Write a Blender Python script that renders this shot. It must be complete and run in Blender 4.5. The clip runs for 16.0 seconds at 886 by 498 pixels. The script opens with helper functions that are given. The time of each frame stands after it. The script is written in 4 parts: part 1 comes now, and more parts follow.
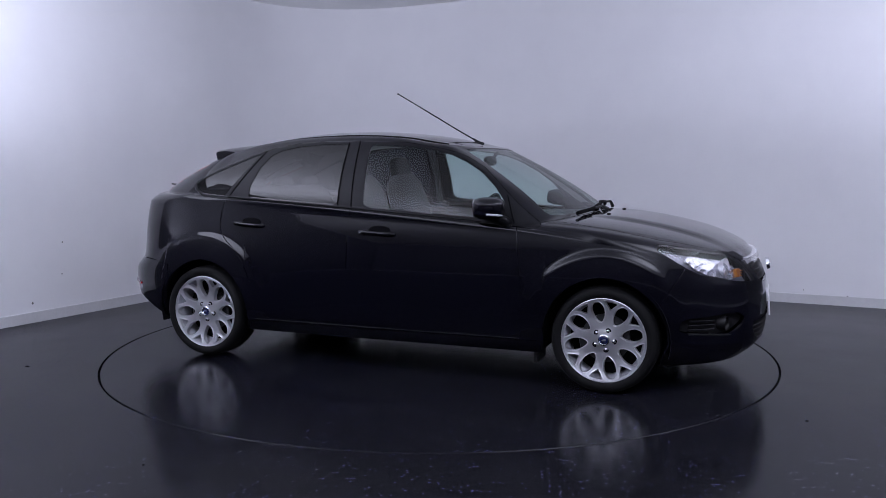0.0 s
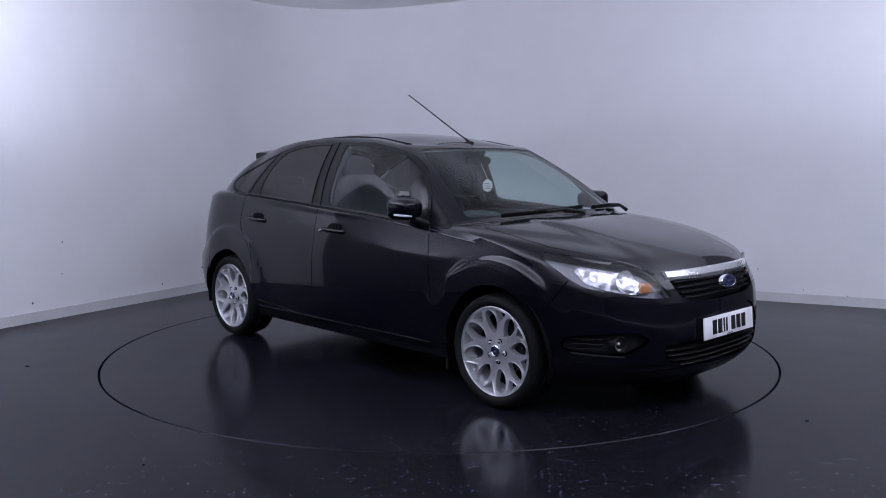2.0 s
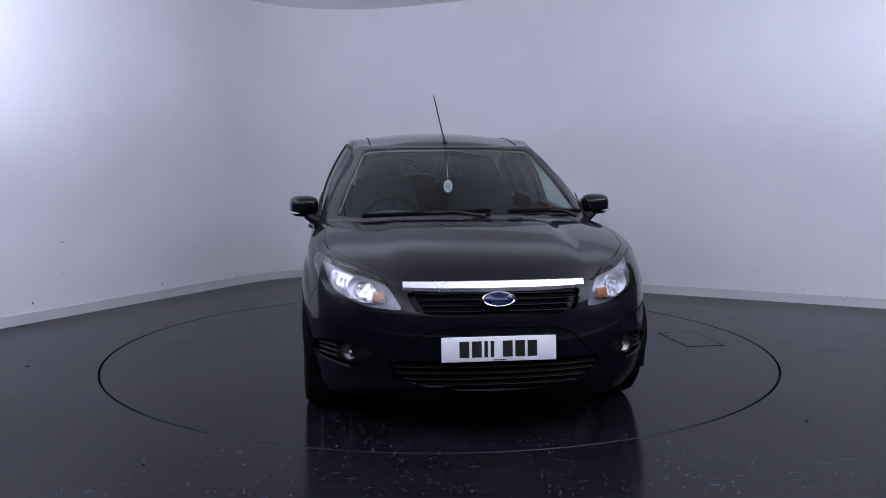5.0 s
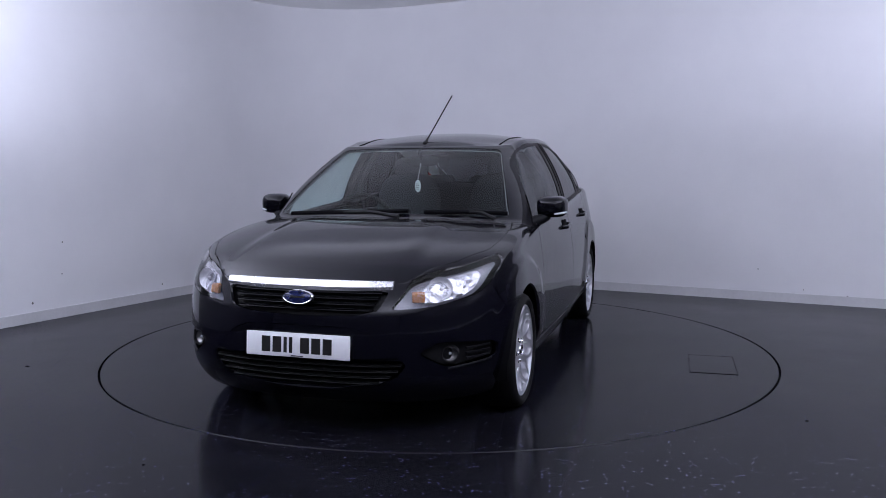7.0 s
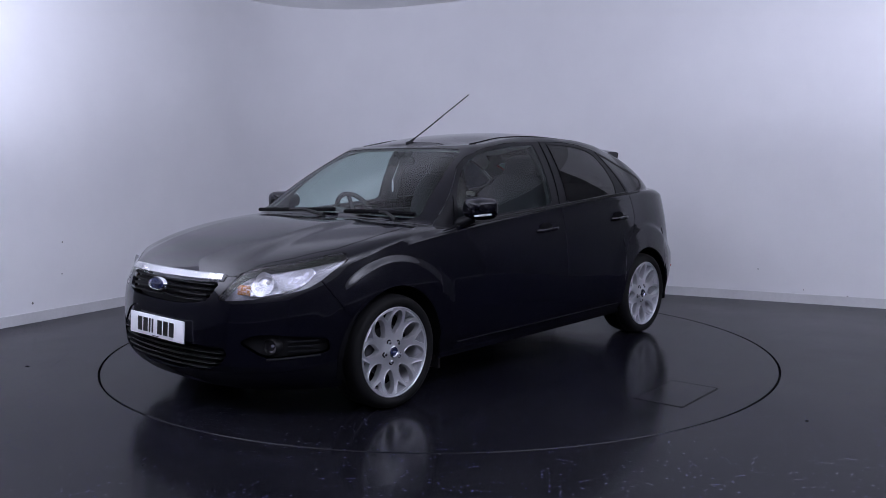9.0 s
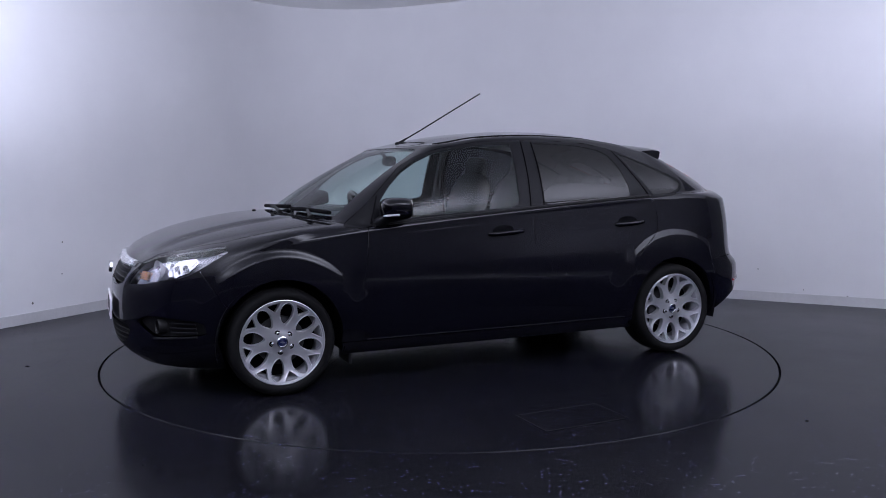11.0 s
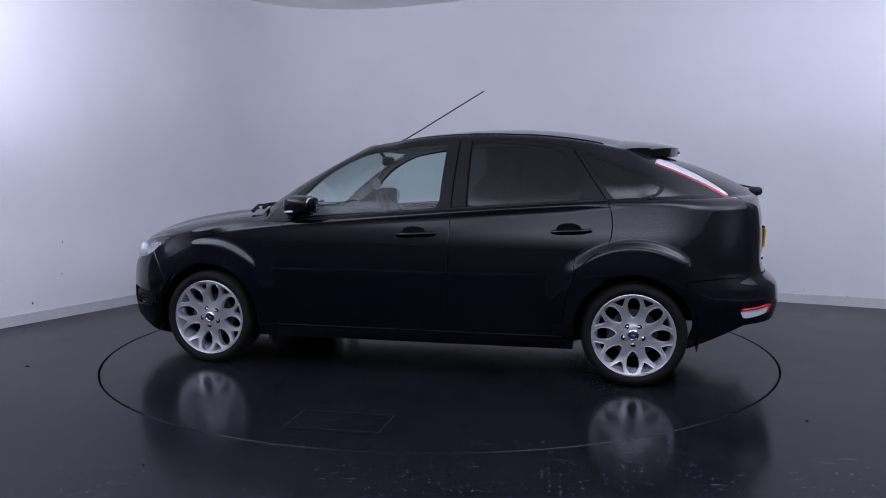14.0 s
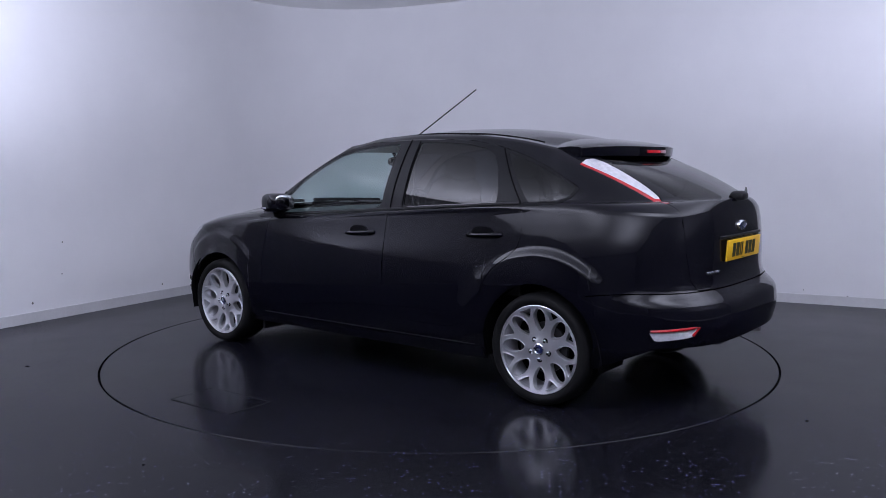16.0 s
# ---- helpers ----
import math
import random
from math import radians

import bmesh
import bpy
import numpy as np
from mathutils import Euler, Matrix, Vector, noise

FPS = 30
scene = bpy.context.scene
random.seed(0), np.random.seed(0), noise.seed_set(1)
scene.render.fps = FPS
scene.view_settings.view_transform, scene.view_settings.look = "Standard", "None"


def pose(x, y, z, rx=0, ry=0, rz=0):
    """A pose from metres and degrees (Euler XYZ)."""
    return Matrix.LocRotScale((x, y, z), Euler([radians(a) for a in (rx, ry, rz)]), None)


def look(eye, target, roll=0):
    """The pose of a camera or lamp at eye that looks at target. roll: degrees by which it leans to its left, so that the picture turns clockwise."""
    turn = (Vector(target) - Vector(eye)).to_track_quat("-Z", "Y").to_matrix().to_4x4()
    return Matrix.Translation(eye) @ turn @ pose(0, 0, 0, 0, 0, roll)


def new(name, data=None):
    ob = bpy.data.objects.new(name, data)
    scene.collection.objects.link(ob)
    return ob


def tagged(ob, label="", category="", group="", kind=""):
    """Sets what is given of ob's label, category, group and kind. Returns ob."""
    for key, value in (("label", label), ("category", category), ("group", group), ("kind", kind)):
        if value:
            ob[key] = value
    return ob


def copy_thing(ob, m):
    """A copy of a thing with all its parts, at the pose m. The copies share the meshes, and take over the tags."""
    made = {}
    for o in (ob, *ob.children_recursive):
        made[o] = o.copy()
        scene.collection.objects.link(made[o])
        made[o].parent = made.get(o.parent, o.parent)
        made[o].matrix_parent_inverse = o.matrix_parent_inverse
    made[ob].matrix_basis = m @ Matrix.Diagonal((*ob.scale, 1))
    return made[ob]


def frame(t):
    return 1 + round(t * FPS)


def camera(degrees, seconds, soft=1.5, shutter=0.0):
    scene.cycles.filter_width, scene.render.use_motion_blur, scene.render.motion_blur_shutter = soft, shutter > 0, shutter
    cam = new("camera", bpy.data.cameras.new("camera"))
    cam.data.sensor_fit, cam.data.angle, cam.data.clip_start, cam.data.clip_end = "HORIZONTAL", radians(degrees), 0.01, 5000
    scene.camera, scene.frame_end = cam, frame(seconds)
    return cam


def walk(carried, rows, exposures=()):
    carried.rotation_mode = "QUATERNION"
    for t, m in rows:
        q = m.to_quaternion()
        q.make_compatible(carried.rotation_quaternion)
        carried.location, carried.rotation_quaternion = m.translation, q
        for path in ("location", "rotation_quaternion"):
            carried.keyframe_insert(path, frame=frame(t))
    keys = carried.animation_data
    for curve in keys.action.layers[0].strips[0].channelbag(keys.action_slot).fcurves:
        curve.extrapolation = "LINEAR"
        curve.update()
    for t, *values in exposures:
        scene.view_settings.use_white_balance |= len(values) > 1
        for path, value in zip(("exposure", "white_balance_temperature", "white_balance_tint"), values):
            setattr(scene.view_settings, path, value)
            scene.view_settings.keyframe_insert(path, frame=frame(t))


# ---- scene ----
from mathutils.bvhtree import BVHTree

# ---------------- camera, path ----------------
cam = camera(56.10, 16.0, soft=0.7)
EYE = (0.0, -5.778, 1.262)
CAM_POSE = pose(*EYE, 90 - 5.765, 0, -0.233) @ pose(0, 0, 0, 0, 0, -0.135)
walk(cam, [(0.0, CAM_POSE), (16.0, CAM_POSE)])
scene.view_settings.exposure = -0.07

# the turntable's angle over time, and the car's place on it
ANGLE_START, ANGLE_RATE = -21.305, -12.317
CAR_OFFSET = (0.016, 0.0015)


def table_angle(t):
    return ANGLE_START + ANGLE_RATE * t


# ---------------- light ----------------
world = bpy.data.worlds.new("world")
scene.world = world
world.use_nodes = True
world.node_tree.nodes["Background"].inputs[0].default_value = (0.5, 0.53, 0.65, 1)
world.node_tree.nodes["Background"].inputs[1].default_value = 0.05

LAMP_COLOR = (0.755, 0.785, 1.0)


def added_lamp(name, eye, target, sx, sy, power, soft=False, color=LAMP_COLOR):
    data = bpy.data.lights.new(name, "AREA")
    data.shape, data.size, data.size_y, data.energy, data.color = "RECTANGLE", sx, sy, power, color
    if soft:
        # a panel that fades towards its rim
        data.use_nodes = True
        t = data.node_tree
        em = t.nodes["Emission"]
        geo, sub, ln, rp = (t.nodes.new("ShaderNode" + n) for n in ("NewGeometry", "VectorMath", "VectorMath", "ValToRGB"))
        sub.operation, ln.operation = "SUBTRACT", "LENGTH"
        sub.inputs[1].default_value = (0.5, 0.5, 0.0)
        t.links.new(geo.outputs["Parametric"], sub.inputs[0])
        t.links.new(sub.outputs[0], ln.inputs[0])
        t.links.new(ln.outputs["Value"], rp.inputs[0])
        rp.color_ramp.interpolation = "EASE"
        rp.color_ramp.elements[0].position, rp.color_ramp.elements[0].color = 0.0, (1, 1, 1, 1)
        rp.color_ramp.elements[1].position, rp.color_ramp.elements[1].color = 0.5, (0, 0, 0, 1)
        t.links.new(rp.outputs[0], em.inputs["Strength"])
    ob = new(name, data)
    ob.matrix_world = look(eye, target)
    return ob


# ---------------- materials ----------------
def nodes_of(name):
    m = bpy.data.materials.new(name)
    m.use_nodes = True
    t = m.node_tree
    return m, t, t.nodes["Principled BSDF"]


def ramp(tree, fac, stops):
    r = tree.nodes.new("ShaderNodeValToRGB")
    tree.links.new(fac, r.inputs[0])
    els = r.color_ramp.elements
    while len(els) < len(stops):
        els.new(0.5)
    for e, (pos, col) in zip(els, stops):
        e.position, e.color = pos, (*col, 1) if len(col) == 3 else col
    return r.outputs[0]


def noise_tex(tree, scale, detail=4, rough=0.55, coord="Object"):
    c = tree.nodes.new("ShaderNodeTexCoord")
    n = tree.nodes.new("ShaderNodeTexNoise")
    n.inputs["Scale"].default_value, n.inputs["Detail"].default_value, n.inputs["Roughness"].default_value = scale, detail, rough
    tree.links.new(c.outputs[coord], n.inputs["Vector"])
    return n.outputs["Fac"]


def bump(tree, bsdf, height, strength, dist):
    b = tree.nodes.new("ShaderNodeBump")
    b.inputs["Strength"].default_value, b.inputs["Distance"].default_value = strength, dist
    tree.links.new(height, b.inputs["Height"])
    tree.links.new(b.outputs[0], bsdf.inputs["Normal"])


def surface(name, color, rough=0.5, metal=0.0, vary=0.12, scale=6.0, coat=0.0, fine=0.0, fine_scale=400.0, spec=0.5, rvary=0.08):
    """A general surface: colour varied at two scales, varied roughness, fine relief."""
    m, t, b = nodes_of(name)
    n1, n2 = noise_tex(t, scale), noise_tex(t, scale * 14)
    mix = t.nodes.new("ShaderNodeMath")
    mix.operation = "MULTIPLY_ADD"
    t.links.new(n1, mix.inputs[0])
    mix.inputs[1].default_value = 0.6
    half = t.nodes.new("ShaderNodeMath")
    half.operation = "MULTIPLY"
    t.links.new(n2, half.inputs[0])
    half.inputs[1].default_value = 0.4
    t.links.new(half.outputs[0], mix.inputs[2])
    lo = tuple(c * (1 - vary) for c in color)
    hi = tuple(min(1, c * (1 + vary)) for c in color)
    t.links.new(ramp(t, mix.outputs[0], [(0.35, lo), (0.65, hi)]), b.inputs["Base Color"])
    rr = ramp(t, mix.outputs[0], [(0.3, (max(0, rough - rvary),) * 3), (0.7, (min(1, rough + rvary),) * 3)])
    t.links.new(rr, b.inputs["Roughness"])
    b.inputs["Metallic"].default_value = metal
    b.inputs["Specular IOR Level"].default_value = spec
    b.inputs["Coat Weight"].default_value = coat
    b.inputs["Coat Roughness"].default_value = 0.03
    if fine:
        bump(t, b, noise_tex(t, fine_scale, 2), fine, 0.001)
    return m


def glass(name, tint, gloss=1.0, rough=0.0, base=0.042):
    """Thin pane: a tinted clear layer under a Fresnel gloss."""
    m, t, b = nodes_of(name)
    t.nodes.remove(b)
    out = t.nodes["Material Output"]
    tr, gl, mix, lw, pw, ma = (t.nodes.new("ShaderNode" + n) for n in ("BsdfTransparent", "BsdfGlossy", "MixShader", "LayerWeight", "Math", "Math"))
    tr.inputs[0].default_value = (*tint, 1)
    gl.inputs["Color"].default_value = (gloss, gloss, gloss, 1)
    gl.inputs["Roughness"].default_value = rough
    lw.inputs["Blend"].default_value = 0.5
    pw.operation, ma.operation = "POWER", "MULTIPLY_ADD"
    t.links.new(lw.outputs["Facing"], pw.inputs[0])
    pw.inputs[1].default_value = 4.5
    t.links.new(pw.outputs[0], ma.inputs[0])
    ma.inputs[1].default_value, ma.inputs[2].default_value = 0.85, base
    t.links.new(ma.outputs[0], mix.inputs[0])
    t.links.new(tr.outputs[0], mix.inputs[1])
    t.links.new(gl.outputs[0], mix.inputs[2])
    t.links.new(mix.outputs[0], out.inputs[0])
    return m


def paint_material():
    m, t, b = nodes_of("black_blue_paint")
    n = noise_tex(t, 900, 1)
    t.links.new(ramp(t, n, [(0.4, (0.0016, 0.0016, 0.0034)), (0.7, (0.0044, 0.0044, 0.0092))]), b.inputs["Base Color"])
    dust = noise_tex(t, 3.0, 5)
    t.links.new(ramp(t, dust, [(0.3, (0.34,) * 3), (0.7, (0.42,) * 3)]), b.inputs["Roughness"])
    b.inputs["Metallic"].default_value = 0.0
    b.inputs["Specular IOR Level"].default_value = 0.03
    b.inputs["Coat IOR"].default_value = 1.37
    b.inputs["Coat Weight"].default_value = 1.0
    b.inputs["Coat Roughness"].default_value = 0.05
    return m


def wall_material():
    m, t, b = nodes_of("white_wall_paint")
    n = noise_tex(t, 1.3, 6, 0.6)
    t.links.new(ramp(t, n, [(0.3, (0.79, 0.79, 0.81)), (0.7, (0.84, 0.84, 0.855))]), b.inputs["Base Color"])
    b.inputs["Roughness"].default_value = 0.6
    bump(t, b, noise_tex(t, 55, 4), 0.12, 0.004)
    return m


def floor_material(name):
    """Dark resin floor with pale and blue flecks, glossy, slightly worn."""
    m, t, b = nodes_of(name)
    c = t.nodes.new("ShaderNodeTexCoord")
    v = t.nodes.new("ShaderNodeTexVoronoi")
    v.inputs["Scale"].default_value = 62
    t.links.new(c.outputs["Object"], v.inputs["Vector"])
    fleck = ramp(t, v.outputs["Distance"], [(0.0, (1, 1, 1)), (0.30, (0, 0, 0))])
    pick = ramp(t, v.outputs["Color"], [(0.74, (0, 0, 0)), (0.76, (1, 1, 1))])
    hue = ramp(t, v.outputs["Color"], [(0.75, (0.10, 0.10, 0.36)), (0.82, (0.18, 0.19, 0.42)), (0.90, (0.07, 0.07, 0.30)), (0.96, (0.40, 0.40, 0.46))])
    both = t.nodes.new("ShaderNodeMath")
    both.operation = "MULTIPLY"
    t.links.new(fleck, both.inputs[0])
    t.links.new(pick, both.inputs[1])
    base = ramp(t, noise_tex(t, 1.6, 5, 0.6), [(0.3, (0.005, 0.005, 0.007)), (0.7, (0.009, 0.009, 0.012))])
    mix = t.nodes.new("ShaderNodeMix")
    mix.data_type = "RGBA"
    t.links.new(both.outputs[0], mix.inputs[0])
    t.links.new(base, mix.inputs[6])
    t.links.new(hue, mix.inputs[7])
    t.links.new(mix.outputs[2], b.inputs["Base Color"])
    b.inputs["Specular IOR Level"].default_value = 0.075
    t.links.new(ramp(t, noise_tex(t, 2.3, 6, 0.65), [(0.3, (0.13,) * 3), (0.75, (0.22,) * 3)]), b.inputs["Roughness"])
    bump(t, b, noise_tex(t, 120, 3), 0.03, 0.002)
    return m


PAINT = paint_material()
WALL = wall_material()
FLOOR = floor_material("dark_resin_floor")
TABLE = floor_material("turntable_resin")
CEIL = surface("ceiling_white", (0.82, 0.82, 0.83), 0.7, vary=0.03)
BASEB = surface("baseboard_grey", (0.62, 0.62, 0.63), 0.45, vary=0.06, scale=3)
# unseen walls, kept dark so that the car reflects less
DARK_WALL = surface("unseen_dark_wall", (0.085, 0.085, 0.092), 0.7, vary=0.1)
SCUFF = surface("grey_scuff", (0.22, 0.22, 0.22), 0.7)
# near-black for joints and black parts, and for shade painted in hollows
GAP = surface("black_gap_and_shade", (0.003, 0.003, 0.004), 0.8, vary=0.1, spec=0.08)
TRIM = surface("satin_black_trim", (0.007, 0.007, 0.009), 0.42, vary=0.15, fine=0.2, spec=0.18)
PLASTIC = surface("black_plastic", (0.007, 0.007, 0.008), 0.5, vary=0.2, fine=0.3, spec=0.25)
RUBBER = surface("tyre_rubber", (0.004, 0.004, 0.0045), 0.75, vary=0.25, scale=20, fine=0.3, spec=0.2)
ALLOY = surface("silver_alloy", (0.64, 0.64, 0.67), 0.29, metal=0.76, vary=0.008, scale=30, rvary=0.0)
CHROME = surface("chrome", (0.80, 0.81, 0.84), 0.12, metal=1.0, vary=0.03, rvary=0.03)
BRIGHT = surface("brushed_chrome", (0.82, 0.82, 0.85), 0.26, metal=0.7, vary=0.03, rvary=0.03)
BARREL = surface("rim_inside", (0.50, 0.50, 0.54), 0.35, metal=0.5, vary=0.05, scale=20)
STEEL = surface("brake_steel", (0.30, 0.29, 0.28), 0.4, metal=0.9, vary=0.2, scale=30)
CLOTH = surface("seat_cloth", (0.030, 0.030, 0.036), 0.85, vary=0.1)
DASH = surface("dashboard_vinyl", (0.035, 0.035, 0.038), 0.6, vary=0.15, fine=0.05)
LINING = surface("pale_roof_lining", (0.42, 0.42, 0.41), 0.85, vary=0.06)
PLATE_W = surface("white_plate", (0.78, 0.78, 0.80), 0.35, vary=0.03)
PLATE_Y = surface("yellow_plate", (0.80, 0.46, 0.02), 0.35, vary=0.04)
INK = surface("black_ink", (0.01, 0.01, 0.01), 0.4)
BLUE = surface("badge_blue", (0.008, 0.014, 0.07), 0.25, coat=1.0, vary=0.1)
PAPER = surface("white_card", (0.75, 0.77, 0.76), 0.6, vary=0.05, scale=60)
RED = surface("red_lens", (0.45, 0.008, 0.015), 0.15, coat=1.0, vary=0.15, scale=60)
AMBER = surface("amber_lens", (0.36, 0.12, 0.015), 0.25, coat=1.0, vary=0.2, scale=60)
WHITE_LENS = surface("clear_white_lens", (0.62, 0.62, 0.66), 0.2, coat=1.0, vary=0.2, scale=40)
REFLECTOR_METAL = surface("lamp_reflector", (0.86, 0.86, 0.90), 0.22, metal=0.35, vary=0.12, scale=45)
def faceted_chrome():
    """Moulded lamp reflector: bright metal in uneven facets."""
    m, t, b = nodes_of("faceted_chrome")
    b.inputs["Base Color"].default_value = (0.42, 0.42, 0.46, 1)
    b.inputs["Metallic"].default_value, b.inputs["Roughness"].default_value = 0.85, 0.20
    c, v = t.nodes.new("ShaderNodeTexCoord"), t.nodes.new("ShaderNodeTexVoronoi")
    v.inputs["Scale"].default_value = 26
    t.links.new(c.outputs["Object"], v.inputs["Vector"])
    bump(t, b, v.outputs["Distance"], 0.35, 0.02)
    return m


FACETED = faceted_chrome()
LAMP_GREY = surface("lamp_housing_grey", (0.20, 0.20, 0.225), 0.32, metal=0.5, vary=0.15)
DISC = surface("dark_brake_steel", (0.06, 0.06, 0.065), 0.45, metal=0.6, vary=0.15, scale=40)
MIRROR = surface("mirror_glass", (0.9, 0.9, 0.9), 0.02, metal=1.0, vary=0.01, rvary=0.0)
GLASS_F = glass("windscreen_glass", (0.74, 0.86, 0.83), 0.65, 0.0, 0.045)
GLASS_S = glass("clear_side_glass", (0.72, 0.84, 0.82), 0.7, 0.0)
GLASS_T = glass("privacy_glass", (0.03, 0.03, 0.038), 0.8, 0.0, 0.045)
GLASS_L = glass("lamp_glass", (0.95, 0.95, 0.96))


# ---------------- mesh helpers ----------------
def part(name, bm, material, parent=None, label="", smooth=True, normals=None):
    me = bpy.data.meshes.new(name)
    bm.to_mesh(me)
    bm.free()
    me.materials.append(material)
    for p in me.polygons:
        p.use_smooth = smooth
    if smooth and normals is None:
        me.set_sharp_from_angle(angle=radians(38))
    if normals is not None:
        me.normals_split_custom_set_from_vertices(normals)
    ob = new(name, me)
    if parent:
        ob.parent = parent
    if label:
        ob["label"] = label
    return ob


def thing(name, label, category, m=Matrix(), group="", kind=""):
    ob = new(name)
    ob.matrix_basis = m
    return tagged(ob, label, category, group, kind)


def box(bm, x0, x1, y0, y1, z0, z1, bev=0.0, m=None, seg=2):
    g = bmesh.ops.create_cube(bm, size=1)["verts"]
    for v in g:
        v.co = Vector(((x0 + x1) / 2 + v.co.x * (x1 - x0), (y0 + y1) / 2 + v.co.y * (y1 - y0), (z0 + z1) / 2 + v.co.z * (z1 - z0)))
    if m:
        for v in g:
            v.co = m @ v.co
    if bev:
        es = list({e for v in g for e in v.link_edges})
        bmesh.ops.bevel(bm, geom=es, offset=bev, segments=seg, affect="EDGES", profile=0.5)
    return bm


def boxed(*a, **k):
    return box(bmesh.new(), *a, **k)


def lathe(profile, n=48, axis="y", m=None, bm=None, close=False):
    """Turn (r, h) points round an axis."""
    bm = bm or bmesh.new()
    rings = []
    for r, h in profile:
        ring = []
        for i in range(n):
            a = 2 * math.pi * i / n
            p = Vector((r * math.cos(a), h, r * math.sin(a))) if axis == "y" else Vector((r * math.cos(a), r * math.sin(a), h)) if axis == "z" else Vector((h, r * math.cos(a), r * math.sin(a)))
            ring.append(bm.verts.new(m @ p if m else p))
        rings.append(ring)
    for a, b in zip(rings, rings[1:]):
        for i in range(n):
            bm.faces.new((a[i], a[(i + 1) % n], b[(i + 1) % n], b[i]))
    if close:
        bm.faces.new(rings[-1])
        bm.faces.new(rings[0][::-1])
    bmesh.ops.recalc_face_normals(bm, faces=bm.faces)
    return bm


def tube(points, radius, n=8, bm=None):
    """A round bar along points; radius may be a list."""
    bm = bm or bmesh.new()
    pts = [Vector(p) for p in points]
    rad = radius if isinstance(radius, (list, tuple)) else [radius] * len(pts)
    rings = []
    for i, p in enumerate(pts):
        d = (pts[min(i + 1, len(pts) - 1)] - pts[max(i - 1, 0)]).normalized()
        a = d.orthogonal().normalized() if not rings else (side - d * side.dot(d)).normalized()
        side = a
        b = d.cross(a)
        rings.append([bm.verts.new(p + rad[i] * (math.cos(2 * math.pi * k / n) * a + math.sin(2 * math.pi * k / n) * b)) for k in range(n)])
    for a, b in zip(rings, rings[1:]):
        for k in range(n):
            bm.faces.new((a[k], a[(k + 1) % n], b[(k + 1) % n], b[k]))
    bm.faces.new(rings[0][::-1])
    bm.faces.new(rings[-1])
    bmesh.ops.recalc_face_normals(bm, faces=bm.faces)
    return bm


def ovoid(c, r, e=0.6, n=20, k=12, bm=None, m=None):
    """A rounded block (superellipsoid) at c with half sizes r; e below 1 is boxier."""
    bm = bm or bmesh.new()
    pw = lambda v: math.copysign(abs(v) ** e, v)
    rows = []
    for i in range(k + 1):
        a = -math.pi / 2 + math.pi * i / k
        row = []
        for j in range(n):
            b = 2 * math.pi * j / n
            p = Vector((r[0] * pw(math.cos(a)) * pw(math.cos(b)), r[1] * pw(math.cos(a)) * pw(math.sin(b)), r[2] * pw(math.sin(a))))
            p = (m @ p if m else p) + Vector(c)
            row.append(bm.verts.new(p))
        rows.append(row)
    for a, b in zip(rows, rows[1:]):
        for j in range(n):
            bm.faces.new((a[j], a[(j + 1) % n], b[(j + 1) % n], b[j]))
    bmesh.ops.remove_doubles(bm, verts=bm.verts, dist=1e-5)
    bmesh.ops.recalc_face_normals(bm, faces=bm.faces)
    return bm


def curve(keys):
    """A smooth monotone curve through (x, y) keys."""
    ks = sorted(keys)
    xs, ys = np.array([k[0] for k in ks]), np.array([k[1] for k in ks])
    h, d = np.diff(xs), np.diff(ys) / np.diff(xs)
    m = np.zeros(len(xs))
    m[0], m[-1] = d[0], d[-1]
    for i in range(1, len(xs) - 1):
        if d[i - 1] * d[i] > 0:
            w1, w2 = 2 * h[i] + h[i - 1], h[i] + 2 * h[i - 1]
            m[i] = (w1 + w2) / (w1 / d[i - 1] + w2 / d[i])

    def f(x):
        x = min(max(x, xs[0]), xs[-1])
        i = min(max(int(np.searchsorted(xs, x)) - 1, 0), len(xs) - 2)
        t = (x - xs[i]) / h[i]
        return float((1 + 2 * t) * (1 - t) ** 2 * ys[i] + t * (1 - t) ** 2 * h[i] * m[i] + t * t * (3 - 2 * t) * ys[i + 1] + t * t * (t - 1) * h[i] * m[i + 1])
    return f


def rounded(poly, steps=4, amount=0.3):
    """Round the corners of a closed polygon."""
    out, n = [], len(poly)
    for i in range(n):
        p0, p1, p2 = (Vector(poly[(i + k) % n]) for k in (-1, 0, 1))
        a, b = p1.lerp(p0, amount), p1.lerp(p2, amount)
        for k in range(steps + 1):
            t = k / steps
            out.append(tuple(a * (1 - t) ** 2 + 2 * t * (1 - t) * p1 + t * t * b))
    return out


def inside(poly, x, y):
    hit, n = False, len(poly)
    for i in range(n):
        (x1, y1), (x2, y2) = poly[i], poly[(i + 1) % n]
        if (y1 > y) != (y2 > y) and x < (x2 - x1) * (y - y1) / (y2 - y1) + x1:
            hit = not hit
    return hit


